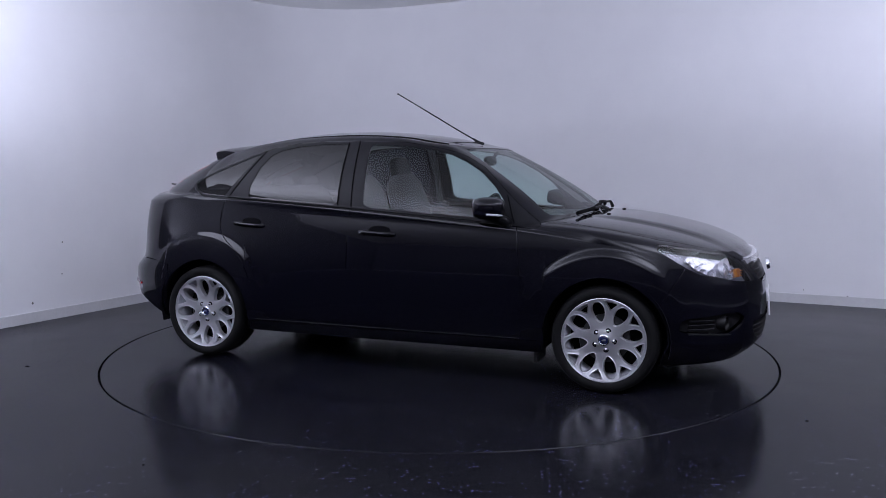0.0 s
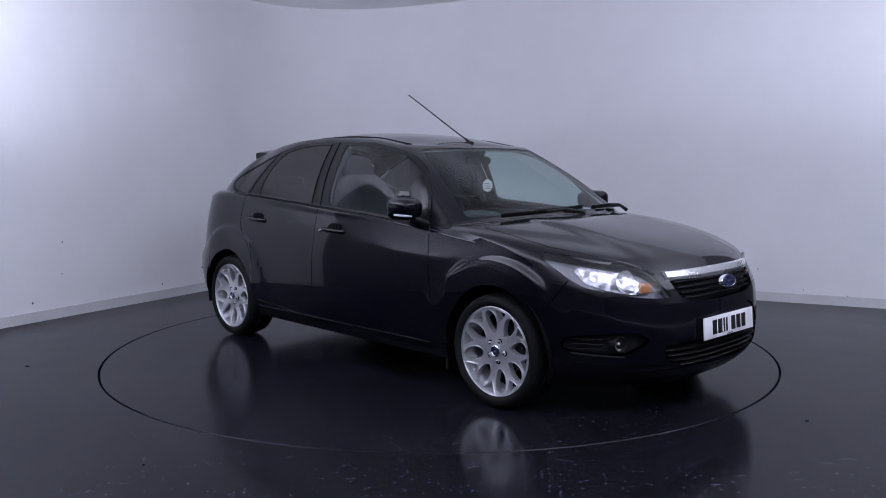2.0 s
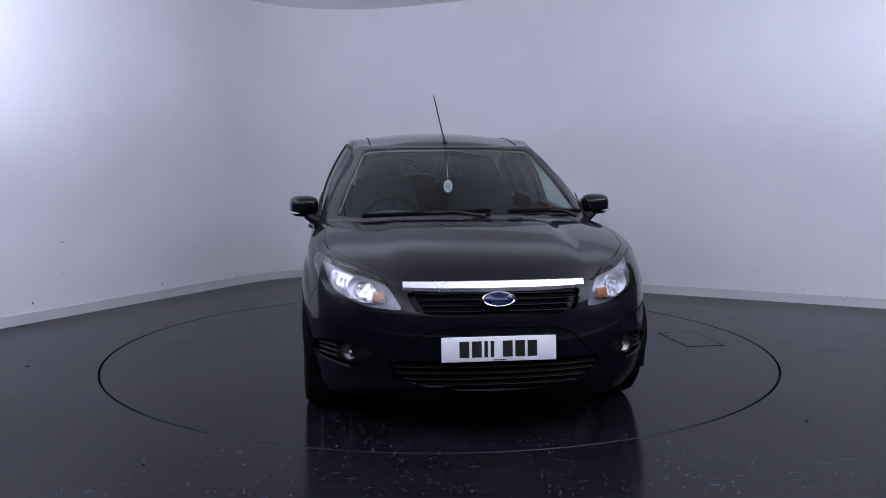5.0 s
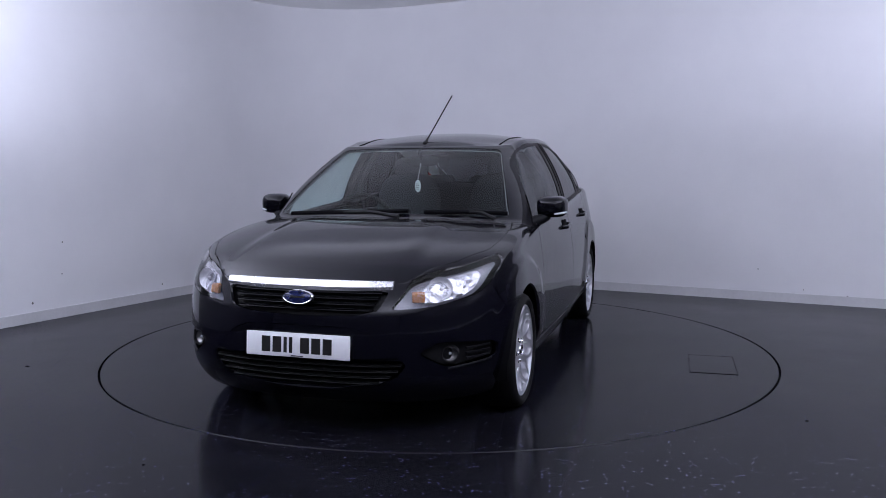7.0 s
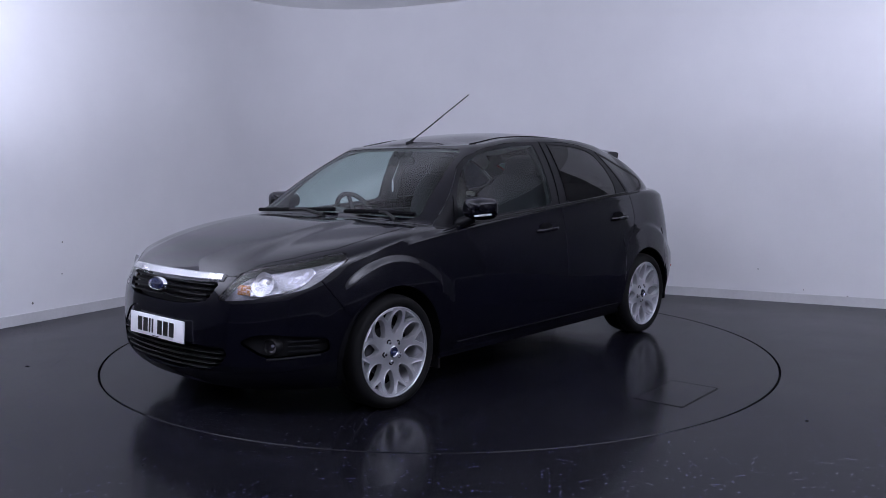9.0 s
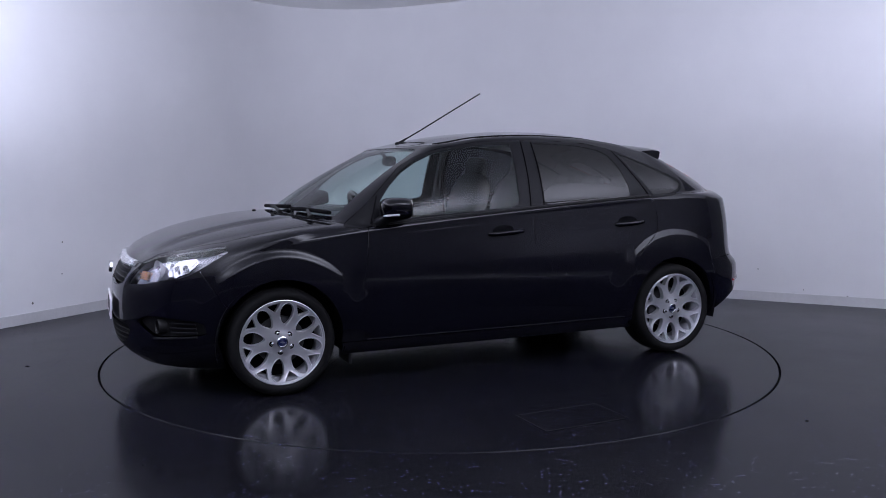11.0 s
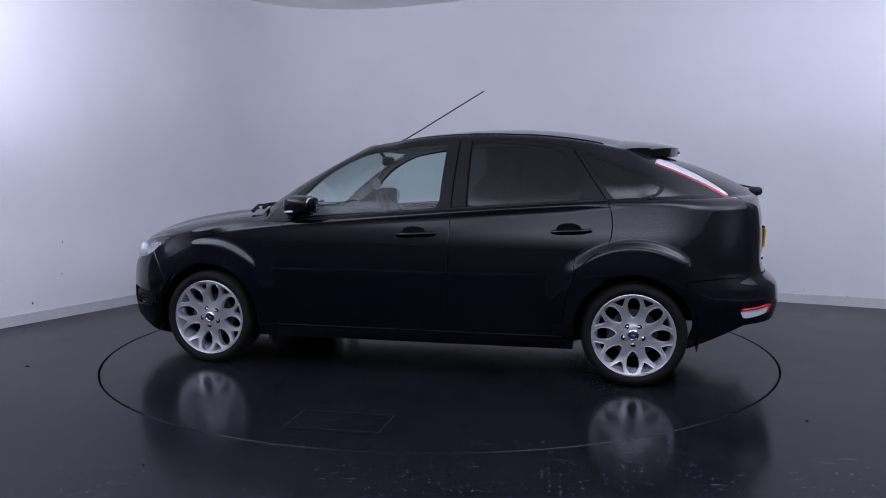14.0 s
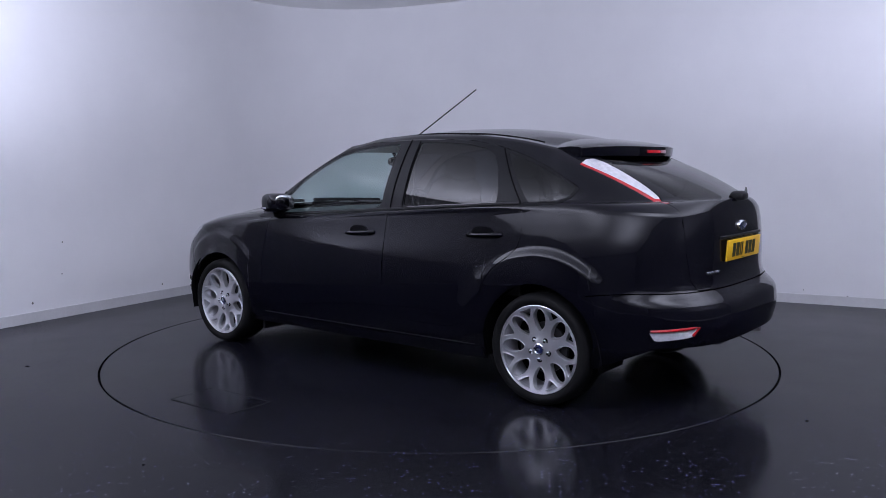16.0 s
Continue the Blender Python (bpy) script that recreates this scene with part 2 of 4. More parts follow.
def cut(bm, faces, poly, a, b):
    """Cut faces along a polygon seen along one axis (a, b: the two other axes). Returns the faces inside."""
    lo = (min(p[0] for p in poly) - 0.01, min(p[1] for p in poly) - 0.01)
    hi = (max(p[0] for p in poly) + 0.01, max(p[1] for p in poly) + 0.01)
    near = set()
    for f in faces:
        us, vs = [v.co[a] for v in f.verts], [v.co[b] for v in f.verts]
        if max(us) > lo[0] and min(us) < hi[0] and max(vs) > lo[1] and min(vs) < hi[1]:
            near.add(f)
    n = len(poly)
    for k in range(n):
        p, q = Vector(poly[k]), Vector(poly[(k + 1) % n])
        d = q - p
        L = d.length
        if L < 1e-5:
            continue
        d /= L
        sel = []
        for f in near:
            if not f.is_valid:
                continue
            ds = [(v.co[a] - p.x) * d.y - (v.co[b] - p.y) * d.x for v in f.verts]
            if min(ds) < -5e-4 and max(ds) > 5e-4:
                ts = [(v.co[a] - p.x) * d.x + (v.co[b] - p.y) * d.y for v in f.verts]
                if max(ts) > -0.001 and min(ts) < L + 0.001:
                    sel.append(f)
        if not sel:
            continue
        co, no = [0.0] * 3, [0.0] * 3
        co[a], co[b], no[a], no[b] = p.x, p.y, d.y, -d.x
        geom = list({e for f in sel for e in f.edges}) + list({v for f in sel for v in f.verts}) + sel
        res = bmesh.ops.bisect_plane(bm, geom=geom, dist=5e-4, plane_co=co, plane_no=no)
        near = {f for f in near if f.is_valid}
        near |= {f for g in res["geom_cut"] if isinstance(g, bmesh.types.BMEdge) for f in g.link_faces}
    got = []
    for f in near:
        if f.is_valid:
            c = f.calc_center_median()
            if inside(poly, c[a], c[b]):
                got.append(f)
    return got


# ---------------- added lamps ------------------
# unseen added lamps round the turntable wash the ceiling; wide soft-edged ones hang below
added_lamp("unseen_up_fill", (-3.9, -2.0, 1.2), (-3.9, -2.0, 3.1), 1.0, 2.6, 400)
added_lamp("unseen_up_fill", (4.3, -2.4, 1.2), (4.3, -2.4, 3.1), 1.0, 2.4, 280)
added_lamp("unseen_up_fill", (-0.3, -6.8, 1.2), (-0.3, -6.8, 3.1), 2.4, 1.2, 250)
added_lamp("unseen_up_fill", (-0.9, 0.9, 2.60), (-0.9, 0.9, 3.1), 2.2, 1.2, 9)
added_lamp("unseen_up_fill", (1.5, 0.7, 2.60), (1.5, 0.7, 3.1), 2.2, 1.2, 9)
added_lamp("unseen_top_fill", (-2.7, -4.4, 2.97), (-2.7, -4.4, 0), 3.4, 3.6, 150, True)
added_lamp("unseen_top_fill", (1.9, -3.7, 2.97), (1.9, -3.7, 0), 4.0, 3.0, 310, True)


# ---------------- room ----------------
def room():
    h = 2.995
    corner = Vector((-1.525, 4.162))
    u = Vector((0.475, 0.880)).normalized()
    v = Vector((0.892, -0.452)).normalized()
    a, b = corner - u * 13.5, corner + v * 9.6
    d = a + (b - corner)
    rad = 1.4
    # outline with a swept round corner behind the turntable
    arc = []
    p0, p2 = corner - u * rad, corner + v * rad
    for k in range(25):
        t = k / 24
        arc.append(p0 * (1 - t) ** 2 + corner * 2 * t * (1 - t) + p2 * t * t)

    def strip(name, pts, label, lo, hi, thick, mat, cat="wall", smooth=True):
        bm = bmesh.new()
        rows = []
        for i, p in enumerate(pts):
            t = (pts[min(i + 1, len(pts) - 1)] - pts[max(i - 1, 0)]).normalized()
            n = Vector((-t.y, t.x))  # away from the room
            rows.append([bm.verts.new((*q, z)) for q, z in ((p, lo), (p, hi), (p + n * thick, hi), (p + n * thick, lo))])
        for r, s in zip(rows, rows[1:]):
            for k in range(4):
                bm.faces.new((r[k], s[k], s[(k + 1) % 4], r[(k + 1) % 4]))
        bm.faces.new(rows[0])
        bm.faces.new(rows[-1][::-1])
        bmesh.ops.recalc_face_normals(bm, faces=bm.faces)
        return tagged(part(name, bm, mat, None, smooth=smooth), label, cat, kind="structure")

    # the white paint ends out of sight; walls darkened for reflections close the room
    white_a, white_b = corner - u * 4.7, corner + v * 6.3
    curved = [white_a] + arc + [white_b]
    back = strip("wall_north", curved, "white painted studio wall with a rounded corner", 0, h, 0.15, WALL)
    strip("wall_west", [a, white_a], "unseen studio side wall, darkened for the car's reflections", 0, h, 0.15, DARK_WALL)
    strip("wall_corner", [white_b, b], "unseen end of the studio wall, darkened for the car's reflections", 0, h, 0.15, DARK_WALL)
    strip("wall_east", [b, d], "unseen studio side wall, darkened for the car's reflections", 0, h, 0.15, DARK_WALL)
    strip("wall_south", [d, a], "unseen wall behind the camera, darkened for the car's reflections", 0, h, 0.15, DARK_WALL)

    def skirting(pts):
        return [p + Vector(((q - o).y, -(q - o).x)).normalized() * 0.014 for o, p, q in ((pts[max(i - 1, 0)], pts[i], pts[min(i + 1, len(pts) - 1)]) for i in range(len(pts)))]

    strip("baseboard", skirting(curved), "pale grey painted skirting board along the wall", 0, 0.085, 0.0115, BASEB, "skirting")
    strip("baseboard", skirting([b, d]), "pale grey painted skirting board along the wall", 0, 0.085, 0.0115, BASEB, "skirting")
    strip("baseboard", skirting([d, a]), "pale grey painted skirting board along the wall", 0, 0.085, 0.0115, BASEB, "skirting")
    # floor with a round hole for the turntable
    bm = bmesh.new()
    n, r0 = 192, 2.2365
    hole = [bm.verts.new((r0 * math.cos(2 * math.pi * i / n), r0 * math.sin(2 * math.pi * i / n), 0)) for i in range(n)]
    low = [bm.verts.new((w.co.x, w.co.y, -0.06)) for w in hole]
    out = [bm.verts.new((16 * math.cos(2 * math.pi * i / n), 16 * math.sin(2 * math.pi * i / n), 0)) for i in range(n)]
    for i in range(n):
        j = (i + 1) % n
        bm.faces.new((hole[i], hole[j], out[j], out[i]))
        bm.faces.new((low[i], low[j], hole[j], hole[i]))
    bm.faces.new(low)
    bmesh.ops.recalc_face_normals(bm, faces=bm.faces)
    ground = tagged(part("floor", bm, FLOOR, None, smooth=False), "glossy dark resin floor with pale blue flecks", "floor", kind="structure")
    # scuffs on the wall and specks of dirt on the floor
    for x, y, z, r in ((-3.152, 1.148, 0.63, 0.008), (-3.16, 1.133, 0.365, 0.007), (-2.159, 2.987, 0.107, 0.011), (-3.295, 0.882, 0.158, 0.012), (-2.647, 2.084, 0.14, 0.010)):
        part("scuff_mark", ovoid((x, y, z), (r, r * 0.4, r * 0.9), 1, 10, 6), SCUFF, back)
    for x, y, z, r in ((2.964, 1.888, 0.293, 0.007), (3.639, 1.545, 0.083, 0.010), (3.317, 1.709, 0.122, 0.006)):
        part("scuff_mark", ovoid((x, y, z), (r, r * 0.4, r * 0.9), 1, 10, 6), SCUFF, back)
    for x, y, r in ((-2.612, -0.605, 0.014), (-1.259, -1.855 - 0.5, 0.008), (1.812, -1.784, 0.010)):
        part("dirt_speck", ovoid((x, y, 0.001), (r, r * 0.7, 0.003), 1, 10, 6), GAP, ground)
    # ceiling
    bm = bmesh.new()
    box(bm, -12, 12, -16, 10, h, h + 0.1)
    tagged(part("ceiling", bm, CEIL, None, smooth=False), "plain white ceiling", "ceiling", kind="structure")


room()


def turntable():
    t = thing("turntable", "round dark resin turntable flush with the floor", "turntable")
    bm = lathe([(0.02, 0.0), (2.221, 0.0), (2.2245, -0.004), (2.2245, -0.055)], 192, "z")
    bmesh.ops.contextual_create(bm, geom=[e for e in bm.edges if e.is_boundary and e.verts[0].co.z > -0.01])
    part("disc", bm, TABLE, t, smooth=True)
    # service hatch: a flush lid in a thin frame
    c, s = math.cos(radians(TURN_HATCH)), math.sin(radians(TURN_HATCH))
    bm = bmesh.new()
    for off in (-0.24, 0.24):
        box(bm, -0.14, 0.14, off - 0.0015, off + 0.0015, 0.0005, 0.003)
    for off in (-0.14, 0.14):
        box(bm, off - 0.0015, off + 0.0015, -0.24, 0.24, 0.0005, 0.003)
    h = part("hatch_frame", bm, PLASTIC, t, "thin dark frame of a flush service hatch", smooth=False)
    h.matrix_basis = pose(HATCH_R * c, HATCH_R * s, 0, 0, 0, TURN_HATCH + 4)
    part("hatch_lid", boxed(-0.134, 0.134, -0.234, 0.234, 0.0004, 0.0022), TABLE, h, smooth=False)
    return t


TURN_HATCH, HATCH_R = 88.0, 1.83
TURNTABLE = turntable()


# ---------------- car body ----------------
# Car space: x ahead, y to the car's left, z up, origin on the floor midway between the axles.
AXLE, ARCH_R, HUB_Z = 1.32, 0.338, 0.306
FRONT_X = curve([(0.13, 2.00), (0.17, 2.05), (0.22, 2.11), (0.30, 2.155), (0.40, 2.16), (0.50, 2.155), (0.58, 2.145), (0.66, 2.115), (0.72, 2.075), (0.8, 2.0)])
REAR_X = curve([(0.20, -1.995), (0.28, -2.095), (0.36, -2.145), (0.48, -2.17), (0.56, -2.160), (0.60, -2.122), (0.64, -2.083), (0.70, -2.073), (0.85, -2.071), (0.95, -2.065), (1.06, -2.045)])
SIDE_IN = curve([(0.15, 0.065), (0.22, 0.034), (0.28, 0.018), (0.36, 0.008), (0.50, 0.0), (0.64, 0.002), (0.76, 0.016), (0.86, 0.034), (0.93, 0.050), (1.05, 0.078)])
WIDTH = curve([(-1.3, 0.880), (-0.8, 0.890), (0.0, 0.898), (0.8, 0.892), (1.3, 0.888)])
SHOULDER_Z = curve([(-2.1, 1.015), (-1.6, 1.03), (-1.2, 1.015), (-0.2, 0.955), (0.5, 0.905), (0.9, 0.872), (1.3, 0.83), (1.55, 0.80), (1.8, 0.765), (2.0, 0.735), (2.08, 0.725)])
BELT_Y = curve([(-1.35, 0.765), (-1.0, 0.800), (-0.5, 0.814), (0.0, 0.818), (0.4, 0.816), (0.80, 0.812)])
BELT_Z = curve([(-2.02, 1.078), (-1.35, 1.062), (-1.0, 1.042), (-0.2, 0.99), (0.5, 0.938), (0.8, 0.912), (0.95, 0.935), (1.13, 0.965)])
ROOF_Y = curve([(-1.25, 0.572), (-0.9, 0.592), (-0.3, 0.605), (0.0, 0.598), (0.25, 0.572)])
ROOF_Z = curve([(-1.40, 1.335), (-1.25, 1.352), (-1.0, 1.40), (-0.7, 1.432), (-0.35, 1.442), (-0.05, 1.430), (0.25, 1.388), (0.42, 1.375)])
CENTRE_Z = curve([(-1.45, 1.358), (-1.23, 1.41), (-1.03, 1.447), (-0.84, 1.473), (-0.60, 1.488), (-0.40, 1.489), (-0.20, 1.480), (0.0, 1.462), (0.15, 1.44), (0.32, 1.405), (0.45, 1.37)])
NEXP, NEXP_REAR = 2.6, 3.2


def arc_xy(x0, length, width, c, s, n=2.6):
    """A quarter of a superellipse; c, s: cosine and sine of the angle from the car's long axis."""
    return x0 + length * max(c, 0) ** (2 / n), width * max(s, 0) ** (2 / n)


def column_list():
    """Columns round half the body from nose to tail: ('f', angle), ('s', x) or ('r', angle)."""
    cols = []
    reach = FRONT_X(0.45) - 1.3

    def front(x):
        return math.acos(min(1, ((x - 1.3) / reach) ** (NEXP / 2)))

    def rear(x):
        return math.acos(min(1, ((-1.3 - x) / 0.88) ** (NEXP_REAR / 2)))
    a0 = front(1.72)
    cols += [("f", a0 * (k / 26) ** 0.9) for k in range(26)]
    xs = [1.72, 1.70, 1.685, AXLE + ARCH_R + 0.004]
    xs += [AXLE + ARCH_R * math.cos(math.pi * k / 26) for k in range(27)]
    xs += [AXLE - ARCH_R - 0.004]
    xs += list(np.linspace(0.94, -0.94, 44))
    xs += [-AXLE + ARCH_R + 0.004]
    xs += [-AXLE + ARCH_R * math.cos(math.pi * k / 26) for k in range(27)]
    xs += [-AXLE - ARCH_R - 0.004, -1.69, -1.71, -1.74]
    for x in xs:
        cols.append(("f", front(x)) if x > 1.3 else ("r", rear(x)) if x < -1.3 else ("s", x))
    b0 = rear(-1.74)
    cols += [("r", b0 * (1 - k / 22) ** 0.9) for k in range(1, 23)]
    return cols


def flare(x, z):
    """Wheel-arch flare: a step out round each wheel."""
    out = 0.0
    for xw, r1, amount in ((AXLE, 0.50, 0.011), (-AXLE, 0.53, 0.014)):
        r = math.hypot(x - xw, z - HUB_Z)
        t = min(1, max(0, (r1 - r) / 0.045))
        ends = min(1, max(0, (1.80 - abs(x)) / 0.22))
        out = max(out, amount * t * t * (3 - 2 * t) * min(1, max(0, (z - 0.26) / 0.1)) * ends)
    return out


def bottom_z(x):
    for xw in (AXLE, -AXLE):
        if abs(x - xw) < ARCH_R:
            return HUB_Z + math.sqrt(ARCH_R ** 2 - (x - xw) ** 2)
    if x > AXLE:
        return 0.165
    if x < -AXLE:
        return 0.225 + 0.135 * min(1, max(0, (-x - 1.68) / 0.27))
    return 0.195


LOWER, MID, UPPER, TOP = 30, 18, 22, 9


def profile(col):
    """Points of one column, from the body's lower edge to the roof's middle, with zones."""
    kind, a = col
    if kind == "s":
        ref = a
    else:
        c, s = math.cos(a), math.sin(a)
        ref = arc_xy(1.3, FRONT_X(0.45) - 1.3, 1, c, s)[0] if kind == "f" else -arc_xy(1.3, 0.88, 1, c, s, NEXP_REAR)[0]

    def low(z):
        if kind == "s":
            x, y = a, WIDTH(a) - SIDE_IN(z)
        elif kind == "f":
            x, y = arc_xy(1.3, FRONT_X(z) - 1.3, WIDTH(1.3) - SIDE_IN(z), c, s)
        else:
            x, y = arc_xy(1.3, -REAR_X(z) - 1.3, WIDTH(-1.3) - SIDE_IN(z), c, s, NEXP_REAR)
            x = -x
        return Vector((x, y, z))

    def lowf(z):
        p = low(z)
        k = flare(p.x, z)
        if k and p.y > 0.4:
            p.y += k
        return p
    zs, zb = SHOULDER_Z(ref), bottom_z(ref)
    pts = []
    for k in range(LOWER):
        pts.append((lowf(zb + (zs - zb) * k / LOWER), 0))
    sh = lowf(zs)
    # window-base ring
    if kind == "s":
        x = 0.80 + (a - 1.3) * (2.15 / 2.6)
        belt = Vector((x, BELT_Y(x), BELT_Z(x)))
        x = 0.25 + (a - 1.3) * (1.50 / 2.6)
        edge = Vector((x, ROOF_Y(x), ROOF_Z(x)))
    elif kind == "f":
        x, y = arc_xy(0.80, 0.33, 0.812, c, s)
        belt = Vector((x, y, BELT_Z(x)))
        x, y = arc_xy(0.25, 0.17, 0.572, c, s)
        edge = Vector((x, y, ROOF_Z(x)))
    else:
        x, y = arc_xy(1.35, 0.700, 0.765, c, s, 2.05)
        belt = Vector((-x, y, BELT_Z(-x)))
        x, y = arc_xy(1.25, 0.15, 0.572, c, s, 2.2)
        edge = Vector((-x, y, ROOF_Z(-x)))
    span = (belt - sh).length
    for k in range(MID):
        f = k / MID
        p = sh.lerp(belt, f)
        p.z += 0.168 * math.sqrt(f) * (1 - f) * min(1, span / 0.95) if kind == "f" else 0.048 * f * (1 - f)
        if kind != "f":
            p.y += 4 * f * (1 - f) * 0.006
        else:
            # the hood's raised middle, with a crease from the grille's ends to the pillars
            k2 = min(1, max(0, (radians(29) - a) / radians(6)))
            p.z += 0.013 * k2 * k2 * (3 - 2 * k2) * min(1, 5 * f * (1 - f))
        pts.append((p, 1))
    for k in range(UPPER):
        f = k / UPPER
        p = belt.lerp(edge, f)
        w = 4 * f * (1 - f)
        if kind == "s":
            p.y += 0.032 * w
        else:
            d = Vector((p.x - (-0.2), p.y * 1.6, 0.4 * abs(p.x))).normalized()
            p += d * ((0.034 if kind == "f" else 0.040) * w)
        pts.append((p, 2))
    xc = min(max(edge.x, -1.12), 0.22)
    xc = xc + (edge.x - xc) * 0.35
    for k in range(TOP + 1):
        f = k / TOP
        f = f ** 1.25
        x = edge.x + (xc - edge.x) * f
        y = edge.y * (1 - f)
        zc = CENTRE_Z(x)
        t = (y / max(ROOF_Y(min(max(x, -1.25), 0.25)), 0.01)) ** 2.4
        base = zc + (min(ROOF_Z(x), zc) - zc) * min(1, t)
        blend = (1 - f) ** 3
        pts.append((Vector((x, y, base + (edge.z - base) * blend)), 3))
    return pts


def body_half():
    cols = [profile(c) for c in column_list()]
    bm = bmesh.new()
    zone = bm.faces.layers.int.new("zone")
    nrm = bm.verts.layers.float_vector.new("nrm")
    grid = [[bm.verts.new(p) for p, _ in col] for col in cols]
    for a, b in zip(grid, grid[1:]):
        for k in range(len(a) - 1):
            f = bm.faces.new((a[k], b[k], b[k + 1], a[k + 1]))
            f[zone] = min(cols[0][k][1], 3)
    bm.normal_update()
    bm.faces.ensure_lookup_table()
    if bm.faces[len(bm.faces) // 2].normal.y < 0:
        bmesh.ops.reverse_faces(bm, faces=bm.faces)
    # the middle columns stay in the mirror plane
    for v in grid[0] + grid[-1] + [c[-1] for c in grid]:
        v.co.y = 0.0
    bmesh.ops.remove_doubles(bm, verts=[c[-1] for c in grid], dist=0.0005)
    bm.normal_update()
    for v in bm.verts:
        n = v.normal.copy()
        if v.co.y < 1e-5:
            n.y = 0
            n.normalize()
        v[nrm] = n
    return bm


# Panel outlines on the left half. Axes: xz seen from the side, yz from ahead or behind, xy from above.
GLASS_FRONT = rounded([(0.735, 0.945), (0.715, 1.055), (0.645, 1.145), (0.55, 1.228), (0.45, 1.287), (0.34, 1.33), (0.22, 1.357), (0.04, 1.380), (-0.195, 1.392), (-0.175, 1.004)], 3, 0.09)
GLASS_REAR = rounded([(-0.35, 1.395), (-0.35, 1.012), (-1.005, 1.052), (-1.005, 1.12), (-0.965, 1.24), (-0.905, 1.325), (-0.84, 1.355), (-0.71, 1.38), (-0.54, 1.393)], 3, 0.09)
GLASS_QUARTER = rounded([(-0.985, 1.335), (-1.06, 1.312), (-1.24, 1.243), (-1.40, 1.170), (-1.455, 1.135), (-1.43, 1.098), (-1.35, 1.070), (-1.20, 1.058)], 3, 0.09)
SURROUND = rounded([(0.965, 0.910), (0.80, 1.035), (0.66, 1.158), (0.55, 1.250), (0.44, 1.310), (0.30, 1.355), (0.05, 1.399), (-0.25, 1.410), (-0.55, 1.411), (-0.75, 1.397), (-0.93, 1.362), (-1.10, 1.312), (-1.28, 1.240), (-1.48, 1.14), (-1.445, 1.088), (-1.36, 1.055), (-1.20, 1.043), (-0.98, 1.036), (-0.2, 0.985), (0.5, 0.932), (0.8, 0.912)], 2, 0.2)
DOOR_FRONT = [(0.81, 1.0), (0.815, 0.90), (0.83, 0.75), (0.855, 0.58), (0.86, 0.45), (0.85, 0.275), (-0.25, 0.268), (-0.25, 1.1)]
DOOR_REAR = [(-0.25, 1.1), (-0.25, 0.268)] + rounded([(-0.93, 0.272), (-0.925, 0.40), (-0.945, 0.52), (-0.985, 0.63), (-1.05, 0.715), (-1.14, 0.78), (-1.185, 0.83), (-1.195, 0.92), (-1.175, 1.06)], 3, 0.3)[2:-2] + [(-1.175, 1.06), (-1.17, 1.1)]
SILL = [(0.99, 0.0), (0.99, 0.268), (-0.99, 0.268), (-0.99, 0.0)]
HEADLIGHT = rounded([(0.425, 0.612), (0.455, 0.66), (0.50, 0.742), (0.57, 0.772), (0.68, 0.792), (0.80, 0.835), (0.83, 0.80), (0.80, 0.71), (0.765, 0.668), (0.62, 0.628)], 3, 0.25)
HEAD_REFLECTOR = rounded([(0.555, 0.645), (0.548, 0.70), (0.575, 0.748), (0.65, 0.762), (0.745, 0.785), (0.775, 0.755), (0.762, 0.70), (0.72, 0.668), (0.62, 0.642)], 3, 0.25)
GRILLE = rounded([(-0.1, 0.700), (0.405, 0.697), (0.385, 0.64), (0.36, 0.606), (0.25, 0.588), (-0.1, 0.580)], 3, 0.2)
PLATE_PANEL = rounded([(-0.1, 0.535), (0.26, 0.532), (0.35, 0.50), (0.44, 0.415), (0.47, 0.392), (-0.1, 0.386)], 3, 0.2)
INTAKE = rounded([(-0.1, 0.382), (0.475, 0.385), (0.49, 0.355), (0.45, 0.305), (0.36, 0.268), (-0.1, 0.248)], 3, 0.2)
FOG = rounded([(0.545, 0.415), (0.62, 0.455), (0.70, 0.455), (0.83, 0.43), (0.83, 0.355), (0.66, 0.338)], 3, 0.25)
HOOD = [(2.3, -0.1), (2.3, 0.42), (2.045, 0.425), (1.98, 0.50), (1.80, 0.65), (1.60, 0.755), (1.45, 0.775), (1.20, 0.772), (1.03, 0.742), (1.00, 0.70), (1.07, 0.55), (1.12, 0.30), (1.13, -0.1)]
WINDSCREEN = rounded([(-0.1, 0.985), (0.30, 0.985), (0.715, 0.968), (0.63, 1.16), (0.528, 1.356), (0.30, 1.366), (-0.1, 1.37)], 2, 0.12)
TAIL_LIGHT = rounded([(0.548, 1.054), (0.556, 1.08), (0.562, 1.20), (0.560, 1.292), (0.580, 1.304), (0.640, 1.290), (0.684, 1.20), (0.698, 1.115), (0.630, 1.058)], 2, 0.12)
TAIL_RED = [(0.40, 1.03), (0.545, 1.070), (0.610, 1.082), (0.660, 1.120), (0.650, 1.20), (0.612, 1.275), (0.606, 1.35), (0.85, 1.35), (0.85, 1.03)]
REAR_WINDOW = rounded([(-0.1, 1.078), (0.50, 1.074), (0.532, 1.09), (0.538, 1.26), (0.52, 1.31), (-0.1, 1.33)], 2, 0.15)
TAILGATE = [(-0.1, 0.63), (0.54, 0.632), (0.575, 0.68), (0.595, 0.80), (0.60, 0.95), (0.595, 1.054), (0.552, 1.054), (0.553, 1.10), (0.553, 1.20), (0.56, 1.32), (0.55, 1.40), (-0.1, 1.42)]
